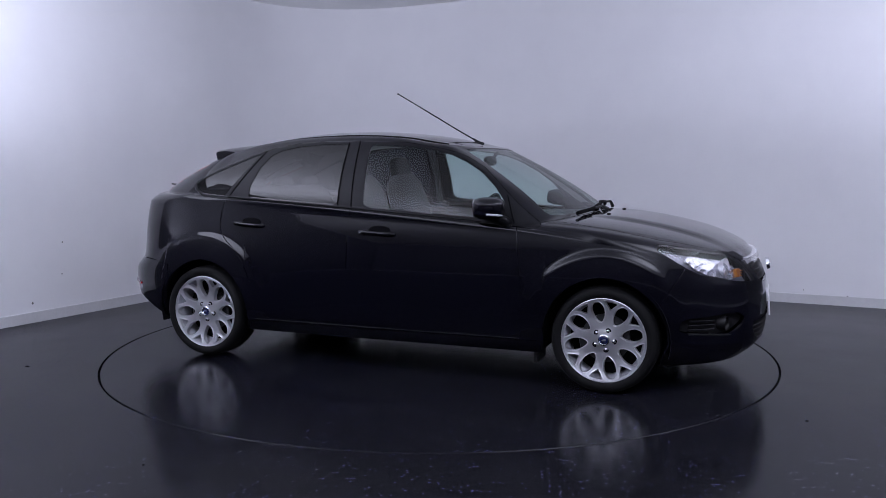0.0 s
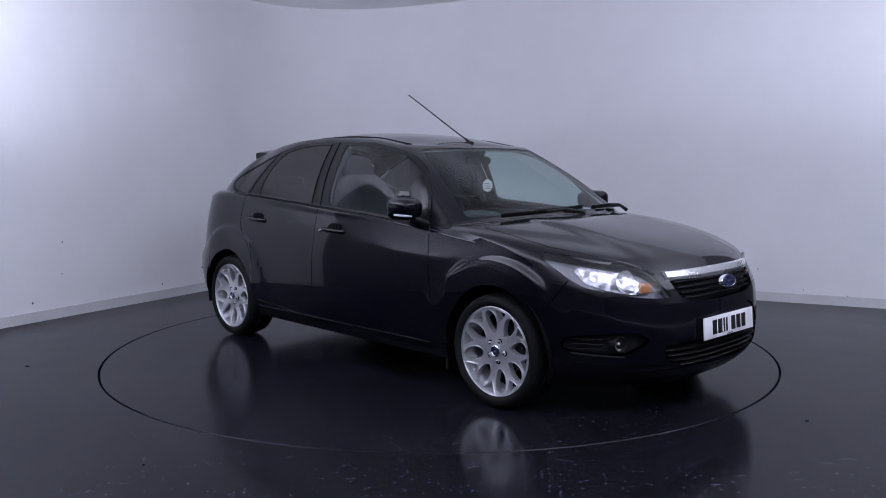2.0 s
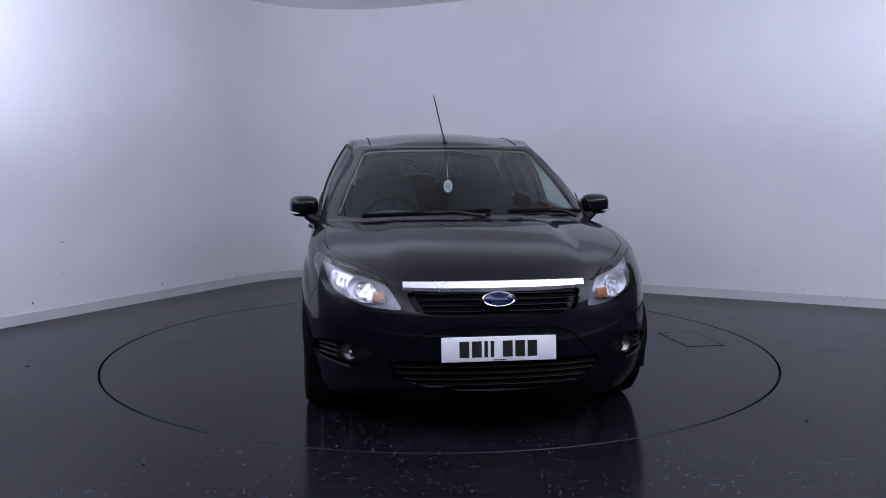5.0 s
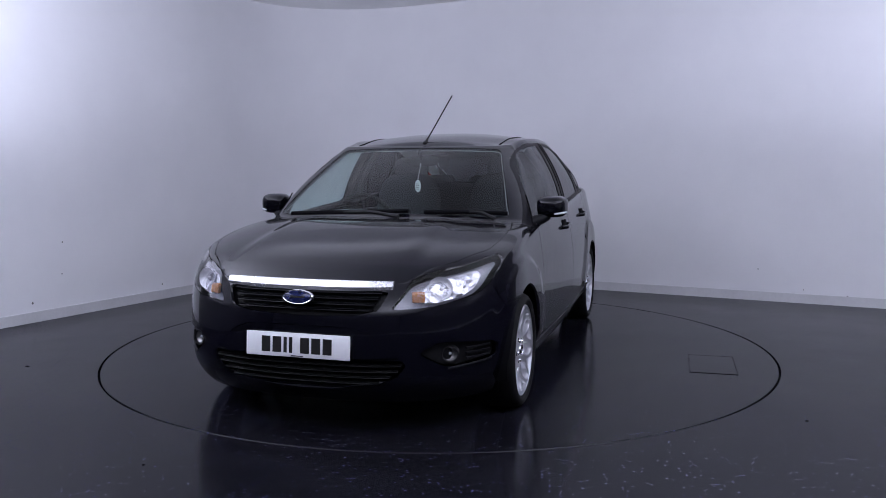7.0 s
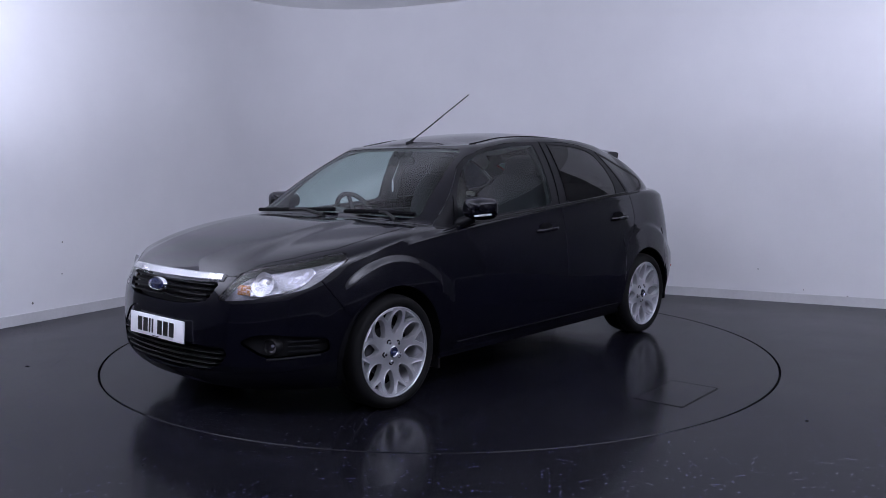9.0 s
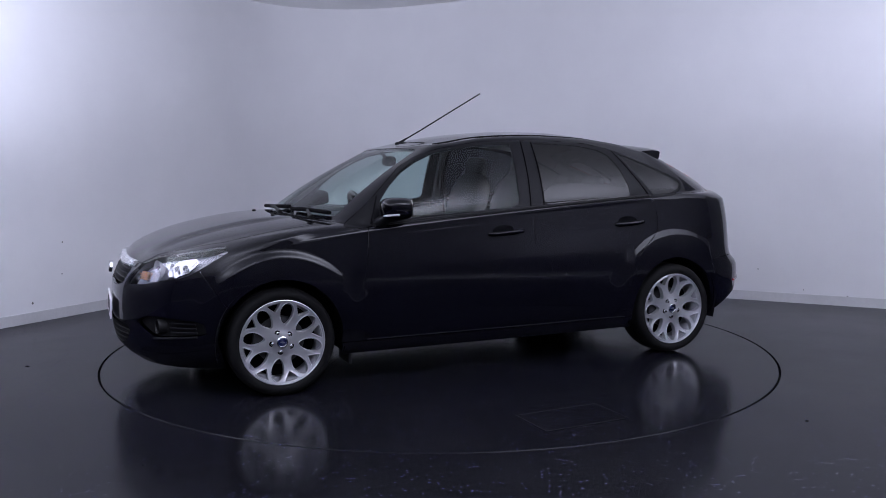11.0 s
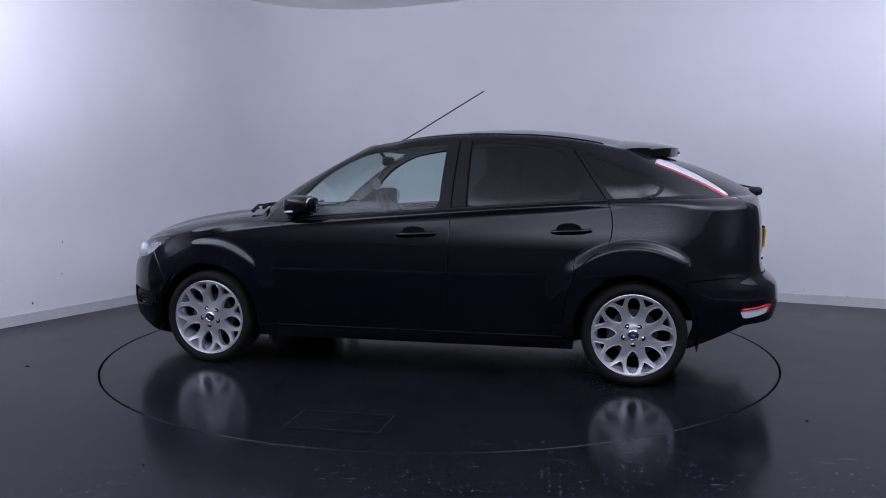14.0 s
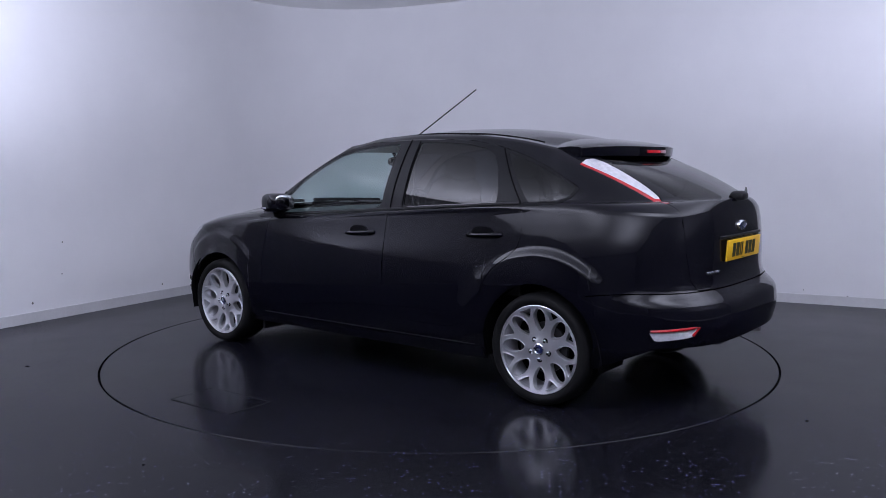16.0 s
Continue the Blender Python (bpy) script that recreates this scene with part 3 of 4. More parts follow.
REFLECTOR = rounded([(0.555, 0.645), (0.548, 0.70), (0.575, 0.748), (0.65, 0.762), (0.745, 0.785), (0.775, 0.755), (0.762, 0.70), (0.72, 0.668), (0.62, 0.642)], 3, 0.25)
GRILLE = rounded([(-0.1, 0.700), (0.405, 0.697), (0.385, 0.64), (0.36, 0.606), (0.25, 0.588), (-0.1, 0.580)], 3, 0.2)
PLATE_PANEL = rounded([(-0.1, 0.535), (0.26, 0.532), (0.35, 0.50), (0.44, 0.415), (0.47, 0.392), (-0.1, 0.386)], 3, 0.2)
INTAKE = rounded([(-0.1, 0.382), (0.475, 0.385), (0.49, 0.355), (0.45, 0.305), (0.36, 0.268), (-0.1, 0.248)], 3, 0.2)
FOG = rounded([(0.545, 0.415), (0.62, 0.455), (0.70, 0.455), (0.83, 0.43), (0.83, 0.355), (0.66, 0.338)], 3, 0.25)
HOOD = [(2.3, -0.1), (2.3, 0.42), (2.045, 0.425), (1.98, 0.50), (1.80, 0.65), (1.60, 0.755), (1.45, 0.775), (1.20, 0.772), (1.03, 0.742), (1.00, 0.70), (1.07, 0.55), (1.12, 0.30), (1.13, -0.1)]
WINDSCREEN = rounded([(-0.1, 0.985), (0.30, 0.985), (0.715, 0.968), (0.63, 1.16), (0.528, 1.356), (0.30, 1.366), (-0.1, 1.37)], 2, 0.12)
REAR_WINDOW = rounded([(-0.1, 1.085), (0.44, 1.082), (0.465, 1.10), (0.50, 1.26), (0.47, 1.31), (-0.1, 1.33)], 2, 0.15)
TAIL_LIGHT = rounded([(0.575, 1.066), (0.552, 1.068), (0.538, 1.10), (0.527, 1.20), (0.515, 1.275), (0.53, 1.292), (0.575, 1.288), (0.632, 1.262), (0.61, 1.17)], 2, 0.12)
TAIL_RED = [(0.40, 1.05), (0.54, 1.085), (0.562, 1.088), (0.590, 1.17), (0.612, 1.25), (0.622, 1.33), (0.75, 1.33), (0.72, 1.05)]
TAILGATE = [(-0.1, 0.63), (0.52, 0.632), (0.555, 0.68), (0.575, 0.80), (0.58, 0.95), (0.575, 1.064), (0.55, 1.064), (0.536, 1.10), (0.525, 1.20), (0.513, 1.32), (0.50, 1.40), (-0.1, 1.42)]
REFLECTOR = rounded([(0.785, 0.446), (0.595, 0.466), (0.625, 0.416), (0.762, 0.398)], 2, 0.15)
BUMPER_REAR = [(-1.60, 0.0), (-1.60, 0.606), (-1.70, 0.620), (-1.80, 0.628), (-2.4, 0.628), (-2.4, 0.0)]
BUMPER_FRONT = [(1.60, 0.0), (1.60, 0.48), (1.75, 0.72), (1.80, 0.9), (2.4, 0.9), (2.4, 0.0)]
X, Y, Z = 0, 1, 2


def build_regions():
    """Cut the half body along the outlines and name each face's panel."""
    bm = body_half()
    zone = bm.faces.layers.int["zone"]
    reg = bm.faces.layers.int.new("reg")
    names = ["shell"]

    def claim(name, poly, a, b, zones, test, over=("shell",)):
        if name not in names:
            names.append(name)
        r = names.index(name)
        ok = {names.index(o) for o in over}
        pool = [f for f in bm.faces if f[zone] in zones and f[reg] in ok and test(f.calc_center_median())]
        for f in cut(bm, pool, poly, a, b):
            if f[zone] in zones and f[reg] in ok and test(f.calc_center_median()):
                f[reg] = r

    side = lambda c: c.y > 0.35
    claim("front_window", GLASS_FRONT, X, Z, (1, 2), side)
    claim("rear_door_window", GLASS_REAR, X, Z, (1, 2), side)
    claim("quarter_window", GLASS_QUARTER, X, Z, (1, 2), lambda c: c.y > 0.5)
    claim("window_surround", SURROUND, X, Z, (1, 2, 3), lambda c: c.y > 0.48)
    claim("windscreen", WINDSCREEN, Y, Z, (2,), lambda c: c.x > 0.3)
    claim("tail_light", TAIL_LIGHT, Y, Z, (1, 2, 3), lambda c: c.x < -1.2)
    claim("tail_light_red", TAIL_RED, Y, Z, (1, 2, 3), lambda c: c.x < -1.2, ("tail_light",))
    claim("rear_window", REAR_WINDOW, Y, Z, (1, 2), lambda c: c.x < -1.2)
    claim("tailgate", TAILGATE, Y, Z, (0, 1, 2), lambda c: c.x < -1.3)
    claim("reflector", REFLECTOR, Y, Z, (0,), lambda c: c.x < -1.5)
    claim("headlight", HEADLIGHT, Y, Z, (0, 1), lambda c: c.x > 1.55)
    claim("head_reflector", HEAD_REFLECTOR, Y, Z, (0, 1), lambda c: c.x > 1.55, ("headlight",))
    claim("grille", GRILLE, Y, Z, (0, 1), lambda c: c.x > 1.8)
    claim("plate_panel", PLATE_PANEL, Y, Z, (0,), lambda c: c.x > 1.8)
    claim("intake", INTAKE, Y, Z, (0,), lambda c: c.x > 1.7)
    claim("fog_recess", FOG, Y, Z, (0,), lambda c: c.x > 1.7)
    claim("sill", SILL, X, Z, (0,), side)
    claim("front_door", DOOR_FRONT, X, Z, (0, 1), side)
    claim("rear_door", DOOR_REAR, X, Z, (0, 1), side)
    claim("front_bumper", BUMPER_FRONT, X, Z, (0,), lambda c: True)
    claim("rear_bumper", BUMPER_REAR, X, Z, (0,), lambda c: True)
    claim("hood", HOOD, X, Y, (1,), lambda c: c.x > 0.9)
    names.append("front_wing")
    for f in bm.faces:
        if f[reg] == 0:
            c = f.calc_center_median()
            if f[zone] < 2 and c.x > 0.75:
                f[reg] = names.index("front_wing") if c.y > 0.70 or c.x > 1.2 else 0
    return bm, names


BODY, REGION = build_regions()


def panel(region, which, name, material, parent, label="", gap=0.0030, depth=0.016, push=0.0):
    """One panel as a mesh of its own. which: 1 left, -1 right, 0 both halves joined over the middle."""
    reg = BODY.faces.layers.int["reg"]
    lay = BODY.verts.layers.float_vector["nrm"]
    ids = {REGION.index(r) for r in (region if isinstance(region, tuple) else (region,))}
    faces = [f for f in BODY.faces if f[reg] in ids]
    bm = bmesh.new()
    nrm = []
    for sgn in ((1, -1) if which == 0 else (which,)):
        made = {}
        for f in faces:
            ring = []
            for v in f.verts:
                if v not in made:
                    n = Vector(v[lay]).normalized()
                    if which == 0 and sgn == -1 and v.co.y < 1e-5 and v in mid:
                        made[v] = mid[v]
                    else:
                        co = v.co - n * push
                        made[v] = bm.verts.new((co.x, co.y * sgn, co.z))
                        nrm.append((n.x, n.y * sgn, n.z))
                ring.append(made[v])
            try:
                bm.faces.new(ring if sgn == 1 else ring[::-1])
            except ValueError:
                pass
        mid = made
    bm.verts.ensure_lookup_table()
    bm.verts.index_update()
    # draw the rim in and fold it under, so that a real gap stays between panels
    rim = [e for e in bm.edges if len(e.link_faces) == 1]
    shift = {}
    for e in rim:
        f = e.link_faces[0]
        d = (e.verts[1].co - e.verts[0].co)
        if d.length < 1e-7:
            continue
        n = Vector(nrm[e.verts[0].index])
        inw = n.cross(d).normalized()
        if inw.dot(f.calc_center_median() - e.verts[0].co) < 0:
            inw = -inw
        for v in e.verts:
            shift.setdefault(v, []).append(inw * d.length)
    for v, ds in shift.items():
        s = sum(ds, Vector())
        if s.length > 1e-9:
            v.co += s.normalized() * gap
    if depth:
        under = {}
        for e in rim:
            for v in e.verts:
                if v not in under:
                    n = Vector(nrm[v.index])
                    under[v] = v.co - n * depth
        fold = {}
        for v, co in under.items():
            fold[v] = bm.verts.new(co)
            nrm.append(nrm[v.index])
        for e in rim:
            a, b = e.verts
            loop = e.link_loops[0]
            if loop.vert == a:
                bm.faces.new((b, a, fold[a], fold[b]))
            else:
                bm.faces.new((a, b, fold[b], fold[a]))
    return part(name, bm, material, parent, label, True, nrm)


CAR = thing("car", "black five-door hatchback with silver alloy wheels on the turntable", "car")
for SIDE in (1, -1):
    door = panel("front_door", SIDE, "front_door", PAINT, CAR)
    panel("front_window", SIDE, "window", GLASS_S, door, "clear front door glass", 0.0, 0.0, 0.004)
    door2 = panel("rear_door", SIDE, "rear_door", PAINT, CAR)
    panel("rear_door_window", SIDE, "window", GLASS_T, door2, "dark privacy glass", 0.0, 0.0, 0.004)
    panel("quarter_window", SIDE, "quarter_window", GLASS_T, CAR, "dark privacy glass", 0.0, 0.0, 0.003)
    panel("window_surround", SIDE, "window_surround", TRIM, CAR, "satin black window frame and pillars", 0.001, 0.02)
    panel("sill", SIDE, "sill", PAINT, CAR)
    panel("front_wing", SIDE, "front_wing", PAINT, CAR)
    panel("tail_light_red", SIDE, "tail_light", RED, CAR, "red edge of the tall tail light", 0.001, 0.02)
    panel("tail_light", SIDE, "tail_light_lens", WHITE_LENS, CAR, "clear silvery tail light lens", 0.001, 0.02)
BODYSHELL = panel("shell", 0, "body_shell", PAINT, CAR)
panel("windscreen", 0, "windscreen", GLASS_F, CAR, "clear windscreen", 0.0, 0.0, 0.003)
TAILGATE_PART = panel("tailgate", 0, "tailgate", PAINT, CAR)
panel("rear_window", 0, "rear_window", GLASS_T, TAILGATE_PART, "dark tinted rear window", 0.0, 0.0, 0.003)
panel("hood", 0, "hood", PAINT, CAR)
FRONT_BUMPER = panel("front_bumper", 0, "front_bumper", PAINT, CAR)
REAR_BUMPER = panel("rear_bumper", 0, "rear_bumper", PAINT, CAR)


# ---------------- car: fittings ----------------
def nose_x(y, z):
    w = WIDTH(1.3) - SIDE_IN(z)
    return 1.3 + (FRONT_X(z) - 1.3) * max(0.0, 1 - (abs(y) / w) ** NEXP) ** (1 / NEXP)


def tail_x(y, z):
    w = WIDTH(-1.3) - SIDE_IN(z)
    return -1.3 + (REAR_X(z) + 1.3) * max(0.0, 1 - (abs(y) / w) ** NEXP_REAR) ** (1 / NEXP_REAR)


def side_y(x, z):
    return WIDTH(x) - SIDE_IN(z) + flare(x, z)


def nose_bar(y0, y1, z0, z1, proud, back, n=40, taper=0.0, bm=None, rise=0.0, lean=0.0):
    """A bar that follows the nose's bend in plan."""
    bm = bm or bmesh.new()
    rows = []
    for k in range(n + 1):
        y = y0 + (y1 - y0) * k / n
        e = abs(2 * k / n - 1)
        s = taper * e ** 3
        lift = rise * e * e
        a, b = z0 + s + lift, z1 - s * 0.3 + lift
        x = nose_x(y, (z0 + z1) / 2)
        rows.append([bm.verts.new(p) for p in ((x + proud * 0.6, y, a), (x + proud, y, a + (b - a) * 0.4), (x + proud * 0.5 - lean, y, b), (x - back, y, b), (x - back, y, a))])
    for r, q in zip(rows, rows[1:]):
        for k in range(5):
            bm.faces.new((r[k], q[k], q[(k + 1) % 5], r[(k + 1) % 5]))
    bm.faces.new(rows[0])
    bm.faces.new(rows[-1][::-1])
    bmesh.ops.recalc_face_normals(bm, faces=bm.faces)
    return bm


def wheel():
    """Alloy wheel: eight pointed oval openings and eight pockets open to the rim; outer face towards +y."""
    face_y = curve([(0.0, -0.004), (0.035, -0.004), (0.07, -0.012), (0.12, -0.014), (0.18, -0.004), (0.228, 0.010)])
    bm = bmesh.new()
    n, radii = 128, [0.026, 0.04, 0.055, 0.07, 0.085, 0.10, 0.115, 0.13, 0.145, 0.16, 0.175, 0.19, 0.205, 0.217, 0.2235, 0.228]
    grid = [[bm.verts.new((r * math.cos(2 * math.pi * i / n), face_y(r), r * math.sin(2 * math.pi * i / n))) for i in range(n)] for r in radii]
    for a, b in zip(grid, grid[1:]):
        for i in range(n):
            bm.faces.new((a[i], b[i], b[(i + 1) % n], a[(i + 1) % n]))
    gone = []
    for k in range(8):
        a = radians(90 + 45 * k)
        ca, sa = math.cos(a), math.sin(a)
        oval = []
        for j in range(24):
            q = 2 * math.pi * j / 24
            u, w = 0.157 + 0.066 * math.cos(q), 0.0395 * math.copysign(abs(math.sin(q)) ** 1.15, math.sin(q)) * (1 + 0.18 * math.cos(q))
            oval.append((u * ca - w * sa, u * sa + w * ca))
        gone += cut(bm, [f for f in bm.faces], oval, 0, 2)
        a += radians(22.5)
        ca, sa = math.cos(a), math.sin(a)
        pocket = rounded([(0.160, 0.0), (0.196, 0.030), (0.2195, 0.046), (0.2245, 0.0), (0.2195, -0.046), (0.196, -0.030)], 2, 0.22)
        gone += cut(bm, [f for f in bm.faces], [(u * ca - w * sa, u * sa + w * ca) for u, w in pocket], 0, 2)
    bmesh.ops.delete(bm, geom=[f for f in gone if f.is_valid], context="FACES")
    # each opening's edge stands up as a narrow bead, then rolls over and goes in
    for shrink, dy in ((0.0022, 0.0022), (0.0020, -0.0006), (0.0016, -0.006), (0.0004, -0.026)):
        rim = [e for e in bm.edges if len(e.link_faces) == 1]
        ret = bmesh.ops.extrude_edge_only(bm, edges=rim)
        vs = [v for v in ret["geom"] if isinstance(v, bmesh.types.BMVert)]
        moves = []
        for v in vs:
            es = [e for e in v.link_edges if len(e.link_faces) == 1]
            step = Vector((0, dy, 0))
            r = math.hypot(v.co.x, v.co.z)
            if len(es) == 2 and 0.03 < r < 0.2275:
                t = es[0].other_vert(v).co - es[1].other_vert(v).co
                t.y = 0
                if t.length > 1e-6:
                    side = Vector((t.z, 0, -t.x)).normalized()
                    a = math.atan2(v.co.z, v.co.x)
                    # the middle of the opening that this edge runs round
                    near = min(((0.157, radians(90 + 45 * k)) for k in range(8)), key=lambda c: abs(math.remainder(a - c[1], 2 * math.pi)))
                    p = Vector((v.co.x, v.co.z))
                    du, dw = r * math.cos(a - near[1]) - near[0], r * math.sin(a - near[1])
                    mid = Vector((near[0] * math.cos(near[1]), near[0] * math.sin(near[1])))
                    if (du / 0.070) ** 2 + (dw / 0.043) ** 2 > 1.05:
                        b = near[1] + math.copysign(radians(22.5), math.remainder(a - near[1], 2 * math.pi))
                        mid = Vector((0.203 * math.cos(b), 0.203 * math.sin(b)))
                    inw = mid - p
                    step += side * shrink * (1 if side.x * inw.x + side.z * inw.y > 0 else -1)
            moves.append((v, step))
        for v, step in moves:
            v.co += step
    # rim lip, and the sloping rim behind the pockets
    lathe([(0.228, 0.010), (0.232, 0.0145), (0.236, 0.013), (0.2375, 0.004), (0.230, -0.010)], 96, "y", None, bm)
    bmesh.ops.recalc_face_normals(bm, faces=bm.faces)
    w = part("wheel", bm, ALLOY, CAR, "silver alloy wheel with oval openings")
    part("barrel", lathe([(0.2285, 0.006), (0.2265, -0.002), (0.208, -0.026), (0.203, -0.060), (0.206, -0.100), (0.222, -0.17), (0.232, -0.185)], 96, "y"), BARREL, w, "bright inside of the rim")
    tyre = lathe([(0.2335, 0.010), (0.240, 0.017), (0.254, 0.024), (0.272, 0.024), (0.286, 0.014), (0.2945, -0.004), (0.2985, -0.03), (0.2985, -0.055), (0.294, -0.057), (0.294, -0.063), (0.299, -0.065), (0.299, -0.12), (0.2985, -0.15), (0.288, -0.19), (0.272, -0.198), (0.256, -0.200), (0.232, -0.19)], 96, "y")
    part("tyre", tyre, RUBBER, w, "black low-profile rubber tyre")
    part("brake_disc", lathe([(0.03, -0.062), (0.135, -0.062), (0.135, -0.084), (0.03, -0.084)], 48, "y"), DISC, w, "dark steel brake disc")
    b = bmesh.new()
    box(b, 0.085, 0.150, -0.095, -0.052, -0.075, 0.075, 0.012)
    part("brake_caliper", b, DISC, w, "dark brake caliper")
    # black disc added as the shade behind the wheel's openings
    part("wheel_inner_shade", lathe([(0.02, -0.112), (0.206, -0.116)], 48, "y"), GAP, w)
    cap = part("centre_cap", lathe([(0.001, 0.0035), (0.016, 0.003), (0.0225, 0.0)], 28, "y"), BLUE, w, "small dark blue centre cap")
    part("cap_mark", lathe([(0.0005, 0.0042), (0.45, 0.0041), (0.5, 0.0036)], 24, "y", Matrix.Diagonal((0.026, 1, 0.010, 1))), LAMP_GREY, cap)
    part("cap_ring", lathe([(0.0225, 0.0), (0.026, 0.0045), (0.031, 0.002), (0.033, -0.008)], 28, "y"), CHROME, w)
    for k in range(5):
        a = radians(54 + 72 * k)
        m = Matrix.Translation((0.055 * math.cos(a), -0.004, 0.055 * math.sin(a)))
        bmn = lathe([(0.0105, -0.03), (0.0105, -0.001), (0.0085, 0.004), (0.004, 0.006), (0.0005, 0.0065)], 12, "y")
        bmn.transform(m)
        part("lug_nut", bmn, CHROME, w)
        # black ring paints the shade in the pocket round each nut
        ring = lathe([(0.0165, -0.012), (0.0165, -0.0055), (0.0105, -0.0050)], 16, "y")
        ring.transform(m)
        part("nut_pocket_shade", ring, GAP, w)
    return w


FIRST_WHEEL = wheel()
WHEEL_Y, WHEEL_Z = 0.860, 0.297
FIRST_WHEEL.matrix_basis = pose(AXLE, WHEEL_Y, WHEEL_Z, 0, -10, 0)
copy_thing(FIRST_WHEEL, pose(-AXLE, WHEEL_Y - 0.005, WHEEL_Z, 0, 0, 0))
copy_thing(FIRST_WHEEL, pose(AXLE, -WHEEL_Y, WHEEL_Z, 0, 12, 180))
copy_thing(FIRST_WHEEL, pose(-AXLE, -WHEEL_Y + 0.005, WHEEL_Z, 0, 4, 180))


def underbody():
    bm = bmesh.new()
    box(bm, -1.60, 1.85, -0.60, 0.60, 0.20, 0.60, 0.02)
    box(bm, -1.85, -1.5, -0.58, 0.58, 0.34, 0.60, 0.02)
    box(bm, -0.93, 0.93, -0.80, 0.80, 0.215, 0.55, 0.02)
    box(bm, 1.70, 2.02, -0.42, 0.42, 0.21, 0.66, 0.01)
    box(bm, 1.68, 1.86, -0.66, 0.66, 0.21, 0.56, 0.01)
    box(bm, -2.0, -1.70, -0.6, 0.6, 0.36, 0.58, 0.01)
    part("underbody", bm, GAP, CAR, "black floor pan")
    for sx in (AXLE, -AXLE):
        for sy in (1, -1):
            bm = bmesh.new()
            rows = []
            for k in range(29):
                a = radians(-15 + 210 * k / 28)
                x, z = sx + 0.358 * math.cos(a), HUB_Z + 0.358 * math.sin(a)
                yo = min(side_y(min(max(x, -1.3), 1.3), max(z, 0.3)) - 0.012, 0.895)
                rows.append([bm.verts.new((x, sy * yo, z)), bm.verts.new((x, sy * 0.58, z))])
            for r, q in zip(rows, rows[1:]):
                bm.faces.new((r[0], r[1], q[1], q[0]))
            part("wheel_arch_liner", bm, GAP, CAR, "black wheel arch liner")
    # silencer, brackets and mud flaps seen under the sills
    part("silencer", ovoid((-0.75, 0.25, 0.20), (0.30, 0.22, 0.07), 0.7), PLASTIC, CAR, "dark exhaust silencer")
    part("exhaust_pipe", tube([(-1.0, -0.30, 0.21), (-1.7, -0.42, 0.27), (-2.05, -0.45, 0.30)], 0.027, 12), STEEL, CAR, "steel exhaust tail pipe")
    for sy in (1, -1):
        part("mud_flap", boxed(0.915, 0.935, sy * 0.62, sy * 0.82, 0.13, 0.24, 0.004), PLASTIC, CAR)


underbody()
# pale lining under the roof and pillars


SKIN = BVHTree.FromBMesh(BODY)


def lining():
    reg = BODY.faces.layers.int["reg"]
    lay = BODY.verts.layers.float_vector["nrm"]
    shell = REGION.index("shell")
    bm = bmesh.new()
    for sgn in (1, -1):
        made = {}
        for f in BODY.faces:
            c = f.calc_center_median()
            if f[reg] == shell and c.z > 1.0 and c.x > -1.3:
                ring = []
                for v in f.verts:
                    if v not in made:
                        co = v.co - Vector(v[lay]) * 0.022
                        made[v] = bm.verts.new((co.x, co.y * sgn, co.z))
                    ring.append(made[v])
                bm.faces.new(ring[::-1] if sgn == 1 else ring)
    part("roof_lining", bm, LINING, CAR, "pale grey roof lining and pillar trim")


lining()


def headlights():
    for s in (1, -1):
        lens = panel(("headlight", "head_reflector"), s, "headlight", GLASS_L, CAR, "clear headlight with chrome reflectors and amber indicator", 0.0015, 0.0, 0.0)
        panel(("headlight", "head_reflector"), s, "lamp_housing", LAMP_GREY, lens, "dark grey lamp housing", 0.0, 0.0, 0.055)
        panel("head_reflector", s, "reflector_panel", FACETED, lens, "bright faceted reflector", 0.0, 0.02, 0.032)

        def bowl(y, z, r, dx, name, label, e=1.0):
            x = nose_x(y, z) - dx
            b = lathe([(0.008, -0.040), (r * 0.5, -0.036), (r * 0.85, -0.018), (r, 0.0), (r * 1.04, 0.002)], 32, "x")
            b.transform(Matrix.Translation((x, y * s, z)) @ pose(0, 0, 0, 0, -4, s * 14) @ Matrix.Diagonal((1, 1, e, 1)))
            o = part(name, b, REFLECTOR_METAL, lens, label)
            part("bulb", ovoid((x - 0.022, y * s, z), (0.016, 0.010, 0.010), 1, 12, 8), WHITE_LENS, lens)
            return o
        bowl(0.612, 0.698, 0.054, 0.020, "main_reflector", "round chrome reflector", 0.95)
        b = boxed(-0.010, 0.010, -0.030, 0.030, -0.024, 0.026, 0.006)
        b.transform(Matrix.Translation((nose_x(0.525, 0.66) - 0.034, 0.525 * s, 0.66)) @ pose(0, 0, 0, 0, -14, s * 24))
        part("indicator", b, AMBER, lens, "amber indicator")
        for k in range(3):
            b = boxed(-0.004, 0.004, -0.027, 0.027, -0.002, 0.002)
            b.transform(Matrix.Translation((nose_x(0.525, 0.66) - 0.022, 0.525 * s, 0.645 + 0.014 * k)) @ pose(0, 0, 0, 0, -14, s * 24))
            part("indicator_rib", b, AMBER, lens)


headlights()


